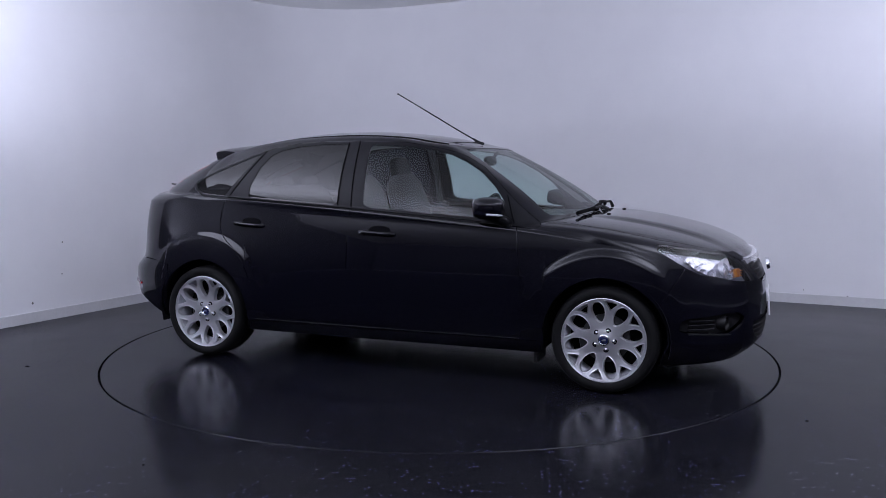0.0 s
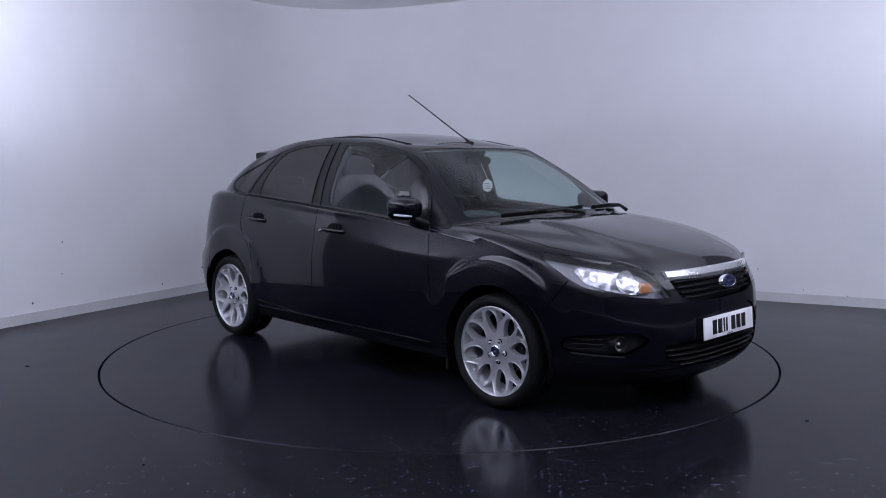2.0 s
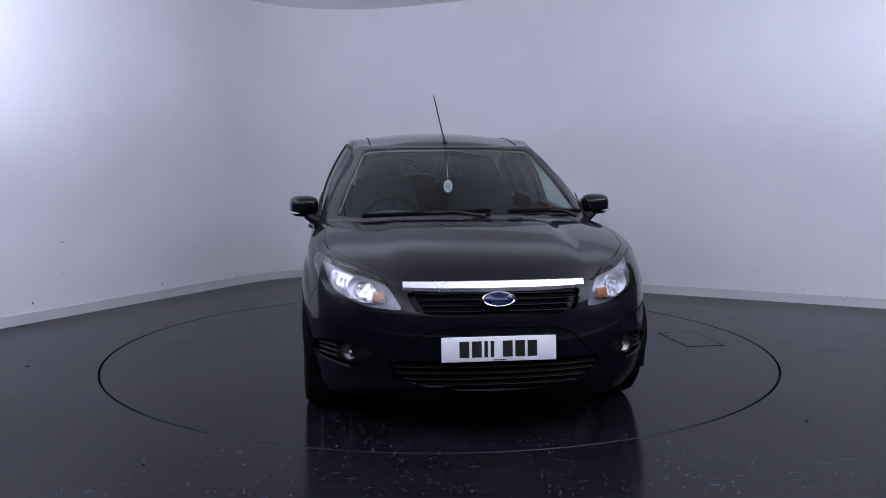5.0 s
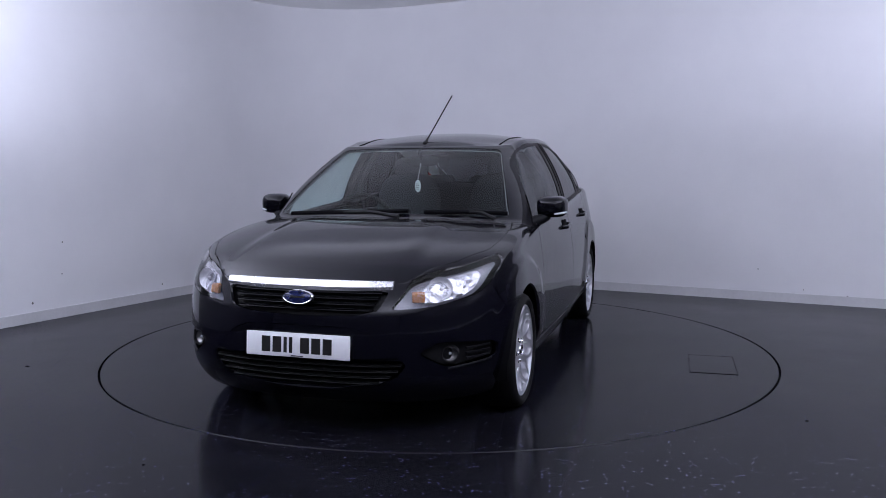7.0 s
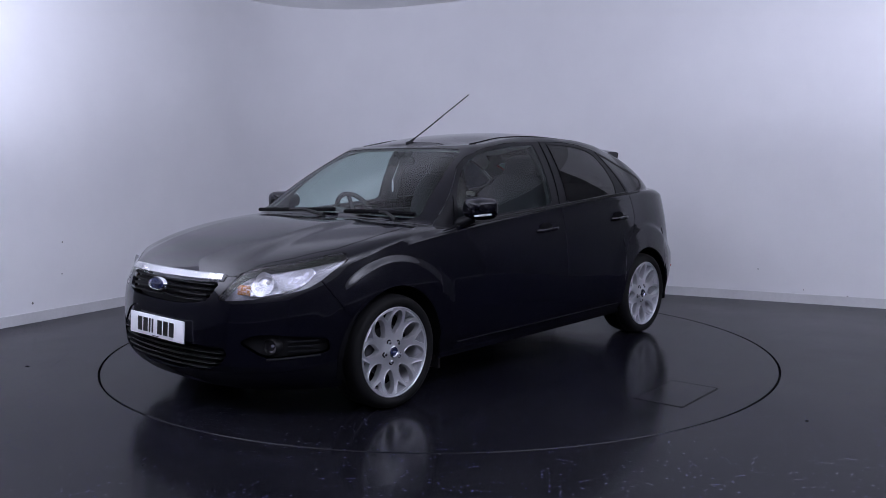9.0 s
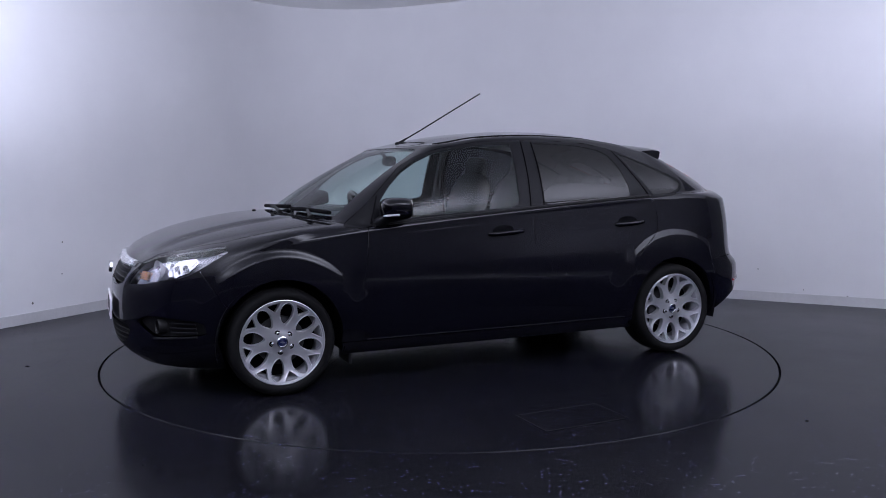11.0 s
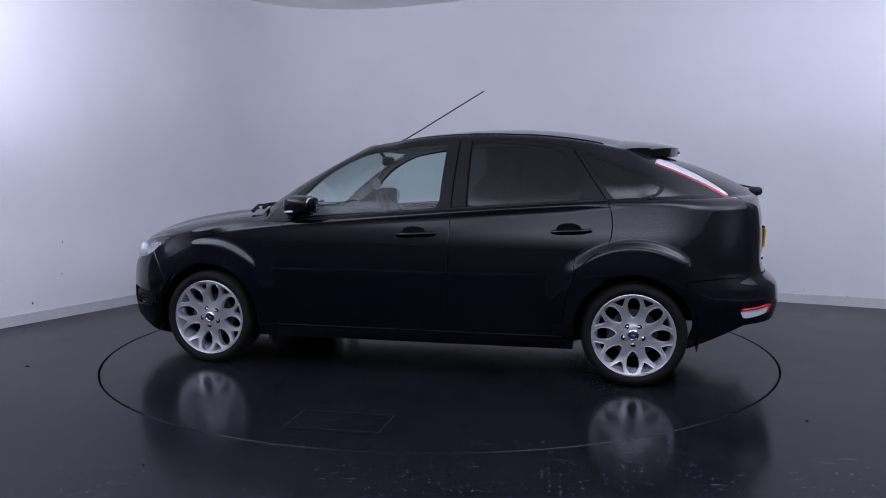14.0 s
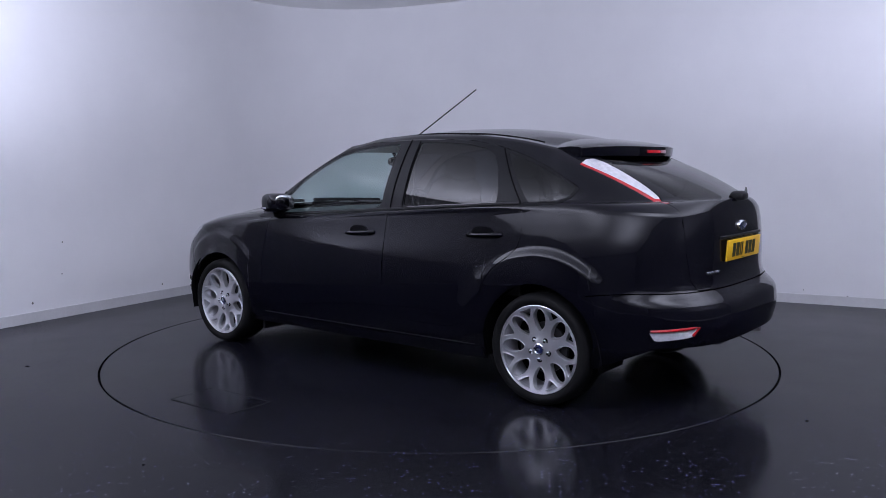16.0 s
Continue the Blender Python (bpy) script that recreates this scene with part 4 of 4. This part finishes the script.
def front_end():
    # radiator grille
    g = panel("grille", 0, "grille", PLASTIC, CAR, "black radiator grille with horizontal slats", 0.0, 0.0, 0.045)
    for k in range(4):
        z = 0.606 + 0.025 * k
        w = 0.335 + 0.012 * k
        part("slat", nose_bar(-w, w, z, z + 0.009, -0.008, 0.04), TRIM, g)
    part("chrome_strip", nose_bar(-0.420, 0.420, 0.690, 0.737, 0.018, 0.03, 48, 0.008, None, 0.0, 0.004), BRIGHT, CAR, "wide bright chrome strip over the grille")
    # badge: a chrome oval round a blue one
    def oval_badge(x, z, rx, rz, face, name):
        b = lathe([(0.001, 0.010), (0.8, 0.009), (0.93, 0.012), (1.0, 0.006), (1.02, -0.006)], 40, "x")
        m = Matrix.Translation((x, 0, z)) @ pose(0, 0, 0, 0, -10 * face, 0 if face > 0 else 180) @ Matrix.Diagonal((1, rx, rz, 1))
        b.transform(m)
        o = part(name, b, CHROME, CAR, "oval chrome badge with a blue field")
        b = lathe([(0.001, 0.0135), (0.80, 0.0125), (0.86, 0.010)], 40, "x")
        b.transform(m)
        part("badge_field", b, BLUE, o)
        b = boxed(0.0135, 0.0150, -0.48, 0.48, -0.10, 0.12)
        b.transform(m)
        part("badge_mark", b, CHROME, o)
    oval_badge(2.150, 0.664, 0.078, 0.034, 1, "front_badge")
    oval_badge(-2.066, 0.935, 0.062, 0.027, -1, "rear_badge")
    # lower bumper openings
    panel("plate_panel", 0, "plate_panel", PAINT, FRONT_BUMPER, "recessed panel behind the plate", 0.001, 0.012, 0.006)
    low = panel("intake", 0, "lower_grille", GAP, FRONT_BUMPER, "black lower air intake with slats", 0.0, 0.0, 0.05)
    for k in range(4):
        z = 0.275 + 0.027 * k
        w = (0.37, 0.42, 0.455, 0.47)[k]
        part("slat", nose_bar(-w, w, z, z + 0.008, -0.010, 0.04), PLASTIC, low)
    part("intake_lip", nose_bar(-0.50, 0.50, 0.238, 0.252, 0.006, 0.03, 48, 0.0, None, 0.055), PAINT, FRONT_BUMPER)
    for s in (1, -1):
        pocket = panel("fog_recess", s, "fog_lamp_pocket", PLASTIC, FRONT_BUMPER, "black fog lamp pocket", 0.0, 0.0, 0.035)
        x = nose_x(0.673, 0.40) - 0.03
        b = lathe([(0.040, -0.04), (0.040, 0.004), (0.037, 0.009), (0.034, 0.004), (0.033, -0.006)], 32, "x")
        m = Matrix.Translation((x + 0.012, 0.660 * s, 0.398)) @ pose(0, 0, 0, 0, 0, s * 14)
        b.transform(m)
        fog = part("fog_lamp", b, PLASTIC, FRONT_BUMPER, "round black-rimmed fog lamp")
        b = lathe([(0.001, 0.004), (0.034, 0.001)], 32, "x")
        b.transform(m)
        part("lens", b, GLASS_L, fog)
        b = lathe([(0.033, -0.006), (0.024, -0.016), (0.004, -0.022), (0.0005, -0.022)], 32, "x")
        b.transform(m)
        part("bowl", b, STEEL, fog)
        b = ovoid(m @ Vector((-0.012, 0, 0)), (0.010, 0.008, 0.008), 1, 10, 6)
        part("bulb", b, WHITE_LENS, fog)
        for k in range(3):
            z = 0.372 + 0.024 * k
            pts = [(nose_x(y, z) - 0.022, y * s, z) for y in np.linspace(0.72, 0.80, 6)]
            part("slat", tube(pts, 0.005, 6), TRIM, pocket)
        pts = [(nose_x(y, 0.345) - 0.004, y * s, 0.336 + 0.10 * (y - 0.66)) for y in np.linspace(0.655, 0.805, 10)]
        part("pocket_lip", tube(pts, 0.006, 8), TRIM, pocket)


front_end()


def plate(name, x, z, face, material, label, tilt, w=0.52, h=0.111):
    """Number plate; the characters are plain dark bars."""
    m = Matrix.Translation((x, 0, z)) @ pose(0, 0, 0, 0, tilt, 0 if face > 0 else 180)
    b = boxed(-0.006, 0.003, -w / 2, w / 2, -h / 2, h / 2, 0.003)
    b.transform(m)
    p = part(name, b, material, CAR, label)
    y = -0.180
    for k in range(7):
        if k == 4:
            y += 0.028
        cw = 0.016 if k in (2, 3) else 0.044
        b = boxed(0.0031, 0.0042, y, y + cw, -0.036, 0.036)
        b.transform(m)
        part("character_bar", b, INK, p)
        y += cw + 0.012
    b = boxed(0.0031, 0.0042, -0.03, 0.03, -0.051, -0.047)
    b.transform(m)
    part("maker_bar", b, INK, p)


plate("front_number_plate", 2.168, 0.444, 1, PLATE_W, "white number plate with dark bars", -4)
plate("rear_number_plate", -2.084, 0.812, -1, PLATE_Y, "yellow number plate with dark bars", 4)


def rear_end():
    b = bmesh.new()
    box(b, -2.078, -2.048, -0.30, 0.30, 0.876, 0.890, 0.005)
    part("plate_handle_moulding", b, TRIM, TAILGATE_PART, "black moulding over the plate")
    # roof spoiler
    bm = bmesh.new()
    rows = []
    n = 36
    for k in range(n + 1):
        y = -0.575 + 1.15 * k / n
        e = abs(y) / 0.575
        xt = -1.575 + 0.170 * e ** 2.4
        xf = -1.17 - 0.03 * e * e
        top_f = CENTRE_Z(xf) - (CENTRE_Z(xf) - ROOF_Z(xf)) * e ** 2.4 - 0.006 - 0.016 * e ** 2
        zt = 1.366 - 0.014 * e ** 6
        th = 0.058 * (1 - 0.15 * e ** 4)
        pts = []
        for f in (0.0, 0.33, 0.66, 0.92):
            x = xf + (xt - xf) * f
            pts.append((x, top_f + (zt - top_f) * f + 0.012 * math.sin(math.pi * f)))
        pts += [(xt, zt - 0.006), (xt + 0.006, zt - th), (xt + 0.03, zt - th - 0.004), (xf - 0.10, top_f - 0.085)]
        rows.append([bm.verts.new((x, y, z)) for x, z in pts])
    for r, q in zip(rows, rows[1:]):
        for k in range(8):
            bm.faces.new((r[k], q[k], q[(k + 1) % 8], r[(k + 1) % 8]))
    bm.faces.new(rows[0])
    bm.faces.new(rows[-1][::-1])
    bmesh.ops.recalc_face_normals(bm, faces=bm.faces)
    sp = part("roof_spoiler", bm, PAINT, TAILGATE_PART, "black roof spoiler over the rear window")
    part("brake_light", boxed(-1.577, -1.560, -0.12, 0.12, 1.324, 1.342, 0.003), RED, sp, "red high-level brake light")
    # rear wiper
    w = part("rear_wiper", ovoid((-2.050, 0.0, 1.090), (0.042, 0.060, 0.028), 0.75), PLASTIC, TAILGATE_PART, "black rear wiper")
    part("wiper_arm", tube([(-2.07, 0.02, 1.100), (-2.04, -0.14, 1.110), (-1.975, -0.34, 1.125)], [0.012, 0.008, 0.005], 8), PLASTIC, w)
    for s in (1, -1):
        lens = panel("reflector", s, "rear_fog_lamp", WHITE_LENS, REAR_BUMPER, "clear lamp with red edge in the bumper", 0.001, 0.02)
        pts = [(tail_x(y, 0.46) - 0.001, y * s, 0.450 + (0.78 - y) * 0.085) for y in np.linspace(0.782, 0.600, 8)]
        part("red_edge", tube(pts + [(tail_x(0.626, 0.422) - 0.001, 0.626 * s, 0.422)], 0.0075, 8), RED, lens)
    for k in range(5):
        y = 0.425 - 0.026 * k
        part("model_name_bar", boxed(tail_x(y, 0.71) - 0.004, tail_x(y, 0.71) + 0.004, y - 0.010, y + 0.010, 0.700, 0.718, 0.002), CHROME, TAILGATE_PART)
    part("diffuser", boxed(-2.12, -2.03, -0.42, 0.42, 0.345, 0.40, 0.02), TRIM, REAR_BUMPER, "black lower bumper insert")


rear_end()


def side_fittings():
    for s in (1, -1):
        doors = [o for o in CAR.children if o.name.startswith("front_door")]
        rdoors = [o for o in CAR.children if o.name.startswith("rear_door")]
        fd, rd = (doors[0], rdoors[0]) if s == 1 else (doors[1], rdoors[1])
        for x0, x1, z0, z1, dr in ((0.065, -0.165, 0.846, 0.858, fd), (-0.855, -1.075, 0.876, 0.887, rd)):
            xm, zm = (x0 + x1) / 2, (z0 + z1) / 2
            y = side_y(xm, zm)
            # flat black oval painted as the shade of the hollow behind the handle
            part("handle_recess_shade", ovoid((xm + 0.015, (y - 0.0005) * s, zm + 0.010), (0.072, 0.006, 0.036), 0.9), GAP, dr)
            pts = []
            for k in range(15):
                f = k / 14
                x = x0 + (x1 - x0) * f
                lift = 0.030 * min(1, 4.5 * min(f + 0.02, 1 - f + 0.02))
                pts.append((x, (side_y(x, zm) + lift - 0.004) * s, z0 + (z1 - z0) * f))
            b = tube(pts, 0.0125, 10)
            part("door_handle", b, PAINT, dr, "body-coloured door handle")
        if s == -1:
            part("door_lock", lathe([(0.001, 0.004), (0.008, 0.003), (0.010, -0.004)], 16, "y", Matrix.Translation((-0.150, -side_y(-0.15, 0.85) - 0.032, 0.850)) @ Matrix.Diagonal((1, -1, 1, 1))), CHROME, fd, "small chrome door lock")
        # door mirror
        m = part("door_mirror", ovoid((0.668, 0.905 * s, 1.015), (0.092, 0.084, 0.063), 0.62, 28, 16, None, pose(0, 0, 0, 0, 0, -s * 10)), PAINT, CAR, "glossy black door mirror")
        part("mirror_arm", tube([(0.74, 0.80 * s, 0.925), (0.725, 0.85 * s, 0.945), (0.70, 0.88 * s, 0.965)], [0.036, 0.032, 0.03], 12), TRIM, m)
        b = ovoid((0.5855, 0.905 * s, 1.018), (0.006, 0.070, 0.050), 0.6, 24, 10, None, pose(0, 0, 0, 0, 0, -s * 10))
        part("mirror_glass", b, MIRROR, m)
        pts = []
        for k in range(9):
            a = radians(8 + 78 * k / 8)
            pts.append((0.668 + 0.091 * math.cos(a) ** 0.62 - 0.006 + 0.015 * 0, (0.905 + 0.083 * math.sin(a) ** 0.62) * s, 0.978 + 0.006 * k / 8))
        part("mirror_indicator", tube(pts, 0.0065, 8), WHITE_LENS, m, "pale side indicator strip")
        # belt moulding under the windows
        pts = [(x, (BELT_Y(x) + 0.010) * s, BELT_Z(x) + 0.004) for x in np.linspace(0.78, -1.16, 30)]
        part("belt_moulding", tube(pts, 0.008, 6), PLASTIC, CAR, "thin black moulding under the side windows")
        # thin lip along the sill
        pts = [(x, (side_y(x, 0.285) + 0.002) * s, 0.276) for x in np.linspace(0.84, -0.92, 24)]
        part("sill_edge", tube(pts, 0.003, 6), TRIM, CAR)


side_fittings()


def glass_y(x, z):
    """The greenhouse side's y at height z."""
    xb = min(max(x, -1.35), 0.80)
    f = min(1, max(0, (z - BELT_Z(xb)) / (ROOF_Z(min(max(x, -1.25), 0.25)) - BELT_Z(xb))))
    return BELT_Y(xb) + (ROOF_Y(min(max(x, -1.25), 0.25)) - BELT_Y(xb)) * f + 0.032 * 4 * f * (1 - f)


def seams():
    """Narrow dark joints between door frames and along the roof."""
    for s in (1, -1):
        for (x0, z0), (x1, z1) in (((-0.25, 0.995), (-0.272, 1.412)), ((-1.165, 1.046), (-0.955, 1.352)), ((0.79, 0.925), (0.735, 1.085)), ((-0.345, 1.01), (-0.345, 1.40))):
            pts = []
            for k in range(13):
                x, z = x0 + (x1 - x0) * k / 12, z0 + (z1 - z0) * k / 12
                pts.append((x, (glass_y(x, z) + 0.0005) * s, z))
            part("frame_joint", tube(pts, 0.0042, 6), GAP, CAR)
        pts = []
        for x in np.linspace(0.27, -1.12, 24):
            y = 0.485
            hit = SKIN.ray_cast(Vector((x, y, 2.5)), Vector((0, 0, -1)))[0]
            if hit:
                pts.append((x, y * s, hit.z + 0.0008))
        part("roof_moulding", tube(pts, 0.0035, 6), GAP, CAR, "narrow black roof moulding")


def top_fittings():
    seams()
    for y in (0.30, -0.30):
        hit = SKIN.ray_cast(Vector((1.24, 0.30, 2.5)), Vector((0, 0, -1)))[0]
        if hit:
            part("washer_jet", ovoid((1.24, y, hit.z + 0.002), (0.013, 0.016, 0.006), 0.8, 12, 8), PLASTIC, CAR, "small black washer jet")
    a = part("aerial", tube([(0.307, 0, 1.408), (0.26, 0, 1.437)], [0.011, 0.006], 10), PLASTIC, CAR, "thin black roof aerial")
    part("aerial_foot", ovoid((0.312, 0, 1.404), (0.030, 0.016, 0.012), 0.9), PLASTIC, a)
    part("aerial_rod", tube([(0.27, 0, 1.431), (0.16, 0, 1.492)], 0.0045, 8), PLASTIC, a)
    part("aerial_mast", tube([(0.16, 0, 1.492), (-0.15, 0, 1.672), (-0.291, 0, 1.753)], [0.0042, 0.0038, 0.0036], 8), GAP, a)
    part("aerial_tip", ovoid((-0.291, 0, 1.753), (0.007, 0.004, 0.005), 1, 10, 6), PLASTIC, a)
    for pts, piv in (([(1.105, -0.57, 0.978), (1.135, -0.25, 0.990), (1.105, 0.16, 1.003)], (1.155, 0.12, 0.972)), ([(1.115, 0.26, 0.996), (1.075, 0.50, 1.000), (1.00, 0.71, 0.990)], (1.10, 0.66, 0.965))):
        w = part("wiper", tube(pts, 0.012, 8), GAP, CAR, "black windscreen wiper")
        part("wiper_arm", tube([piv, (Vector(piv) + Vector(pts[1])) / 2 + Vector((0.01, 0, 0.018)), pts[1]], [0.013, 0.009, 0.007], 8), PLASTIC, w)
    for y in (-0.27, 0.28):
        part("washer_jet", ovoid((1.36, y, 0.942), (0.018, 0.012, 0.008), 0.9, 12, 8), PLASTIC, CAR)


top_fittings()


def interior():
    d = bmesh.new()
    ovoid((0.86, 0, 0.865), (0.30, 0.70, 0.085), 0.5, 32, 12, d)
    ovoid((0.72, 0, 0.72), (0.22, 0.70, 0.14), 0.4, 32, 12, d)
    dash = part("dashboard", d, DASH, CAR, "dark grey moulded dashboard")
    part("instrument_hood", ovoid((0.70, -0.36, 0.945), (0.13, 0.17, 0.04), 0.8), DASH, dash)
    # steering wheel on the right-hand side
    m = pose(0.46, -0.36, 0.90, 0, -65, 0)
    ring = []
    for k in range(41):
        a = 2 * math.pi * k / 40
        ring.append(m @ Vector((0.185 * math.cos(a), 0.185 * math.sin(a), 0)))
    w = part("steering_wheel", tube(ring, 0.016, 10), PLASTIC, CAR, "black three-spoke steering wheel")
    part("airbag_boss", ovoid(m @ Vector((0, 0, -0.01)), (0.03, 0.07, 0.07), 0.8), PLASTIC, w)
    for a in (90, 210, 330):
        e = m @ Vector((0.18 * math.sin(radians(a)), 0.18 * math.cos(radians(a)), 0))
        part("spoke", tube([m @ Vector((0, 0, -0.01)), e], 0.014, 8), PLASTIC, w)
    for y in (0.36, -0.36):
        s = part("front_seat", ovoid((-0.02, y, 0.58), (0.28, 0.26, 0.10), 0.5), CLOTH, CAR, "dark cloth front seat with headrest")
        part("backrest", ovoid((-0.34, y, 0.88), (0.085, 0.245, 0.33), 0.6, 20, 14, None, pose(0, 0, 0, 0, -16, 0)), CLOTH, s)
        part("headrest", ovoid((-0.44, y, 1.235), (0.050, 0.13, 0.085), 0.65, 20, 12, None, pose(0, 0, 0, 0, -10, 0)), CLOTH, s)
        for q in (-0.05, 0.05):
            part("headrest_post", tube([(-0.435, y + q, 1.10), (-0.44, y + q, 1.2)], 0.007, 8), STEEL, s)
    r = part("rear_bench", ovoid((-0.85, 0, 0.58), (0.28, 0.64, 0.10), 0.4), CLOTH, CAR, "dark cloth rear bench")
    part("bench_back", ovoid((-1.18, 0, 0.84), (0.09, 0.64, 0.28), 0.4, 20, 12, None, pose(0, 0, 0, 0, -16, 0)), CLOTH, r)
    for y in (0.38, 0, -0.38):
        part("headrest", ovoid((-1.24, y, 1.13), (0.045, 0.12, 0.05), 0.65), CLOTH, r)
    part("parcel_shelf", boxed(-1.80, -1.25, -0.56, 0.56, 1.02, 1.04, 0.006), DASH, CAR, "dark parcel shelf")
    for s in (1, -1):
        part("inner_door_trim", boxed(-1.15, 0.78, s * 0.755, s * 0.775, 0.55, 0.925, 0.008), DASH, CAR)
        b = tube([(-0.265, s * 0.75, 0.98), (-0.27, s * 0.68, 1.2), (-0.27, s * 0.56, 1.37)], 0.026, 8)
        part("pillar_trim", b, DASH, CAR)
        part("seat_belt", tube([(-0.30, s * 0.66, 1.28), (-0.32, s * 0.68, 1.0), (-0.30, s * 0.64, 0.7)], 0.010, 6), PLASTIC, CAR)
    part("interior_mirror", ovoid((0.385, 0.0, 1.285), (0.022, 0.115, 0.034), 0.7), PLASTIC, CAR, "black interior mirror")
    part("mirror_stem", tube([(0.40, 0, 1.30), (0.44, 0, 1.345)], 0.012, 8), PLASTIC, CAR)
    disc = lathe([(0.0005, 0.003), (0.031, 0.003), (0.033, 0.0), (0.031, -0.003), (0.0005, -0.003)], 28, "x")
    disc.transform(Matrix.Translation((0.47, 0, 1.125)) @ pose(0, 0, 0, 0, 0, -39) @ Matrix.Diagonal((1, 1, 1.22, 1)))
    c = part("hanging_card", disc, PAPER, CAR, "oval white printed card hanging from the mirror")
    part("card_string", tube([(0.47, 0, 1.165), (0.41, 0, 1.27)], 0.0015, 5), PAPER, c)
    for k in range(4):
        b = boxed(0.0035, 0.0042, -0.020 + 0.004 * (k % 2), 0.020 - 0.004 * (k % 2), -0.021 + 0.011 * k, -0.017 + 0.011 * k)
        b.transform(Matrix.Translation((0.47, 0, 1.125)) @ pose(0, 0, 0, 0, 0, -39))
        part("printed_bar", b, LAMP_GREY, c)


interior()

# panes let the studio light into the cabin
for ob in bpy.data.objects:
    if ob.type == "MESH" and ob.data.materials and ob.data.materials[0] in (GLASS_F, GLASS_S, GLASS_T, GLASS_L):
        ob.visible_shadow = False


# ---------------- motion of the table and the car ----------------
def motions():
    times = [k * 0.5 for k in range(33)]
    walk(TURNTABLE, [(t, pose(0, 0, 0, 0, 0, table_angle(t))) for t in times])
    seat = pose(-CAR_OFFSET[0], -CAR_OFFSET[1], 0.003)
    walk(CAR, [(t, pose(0, 0, 0, 0, 0, table_angle(t)) @ seat) for t in times])


motions()
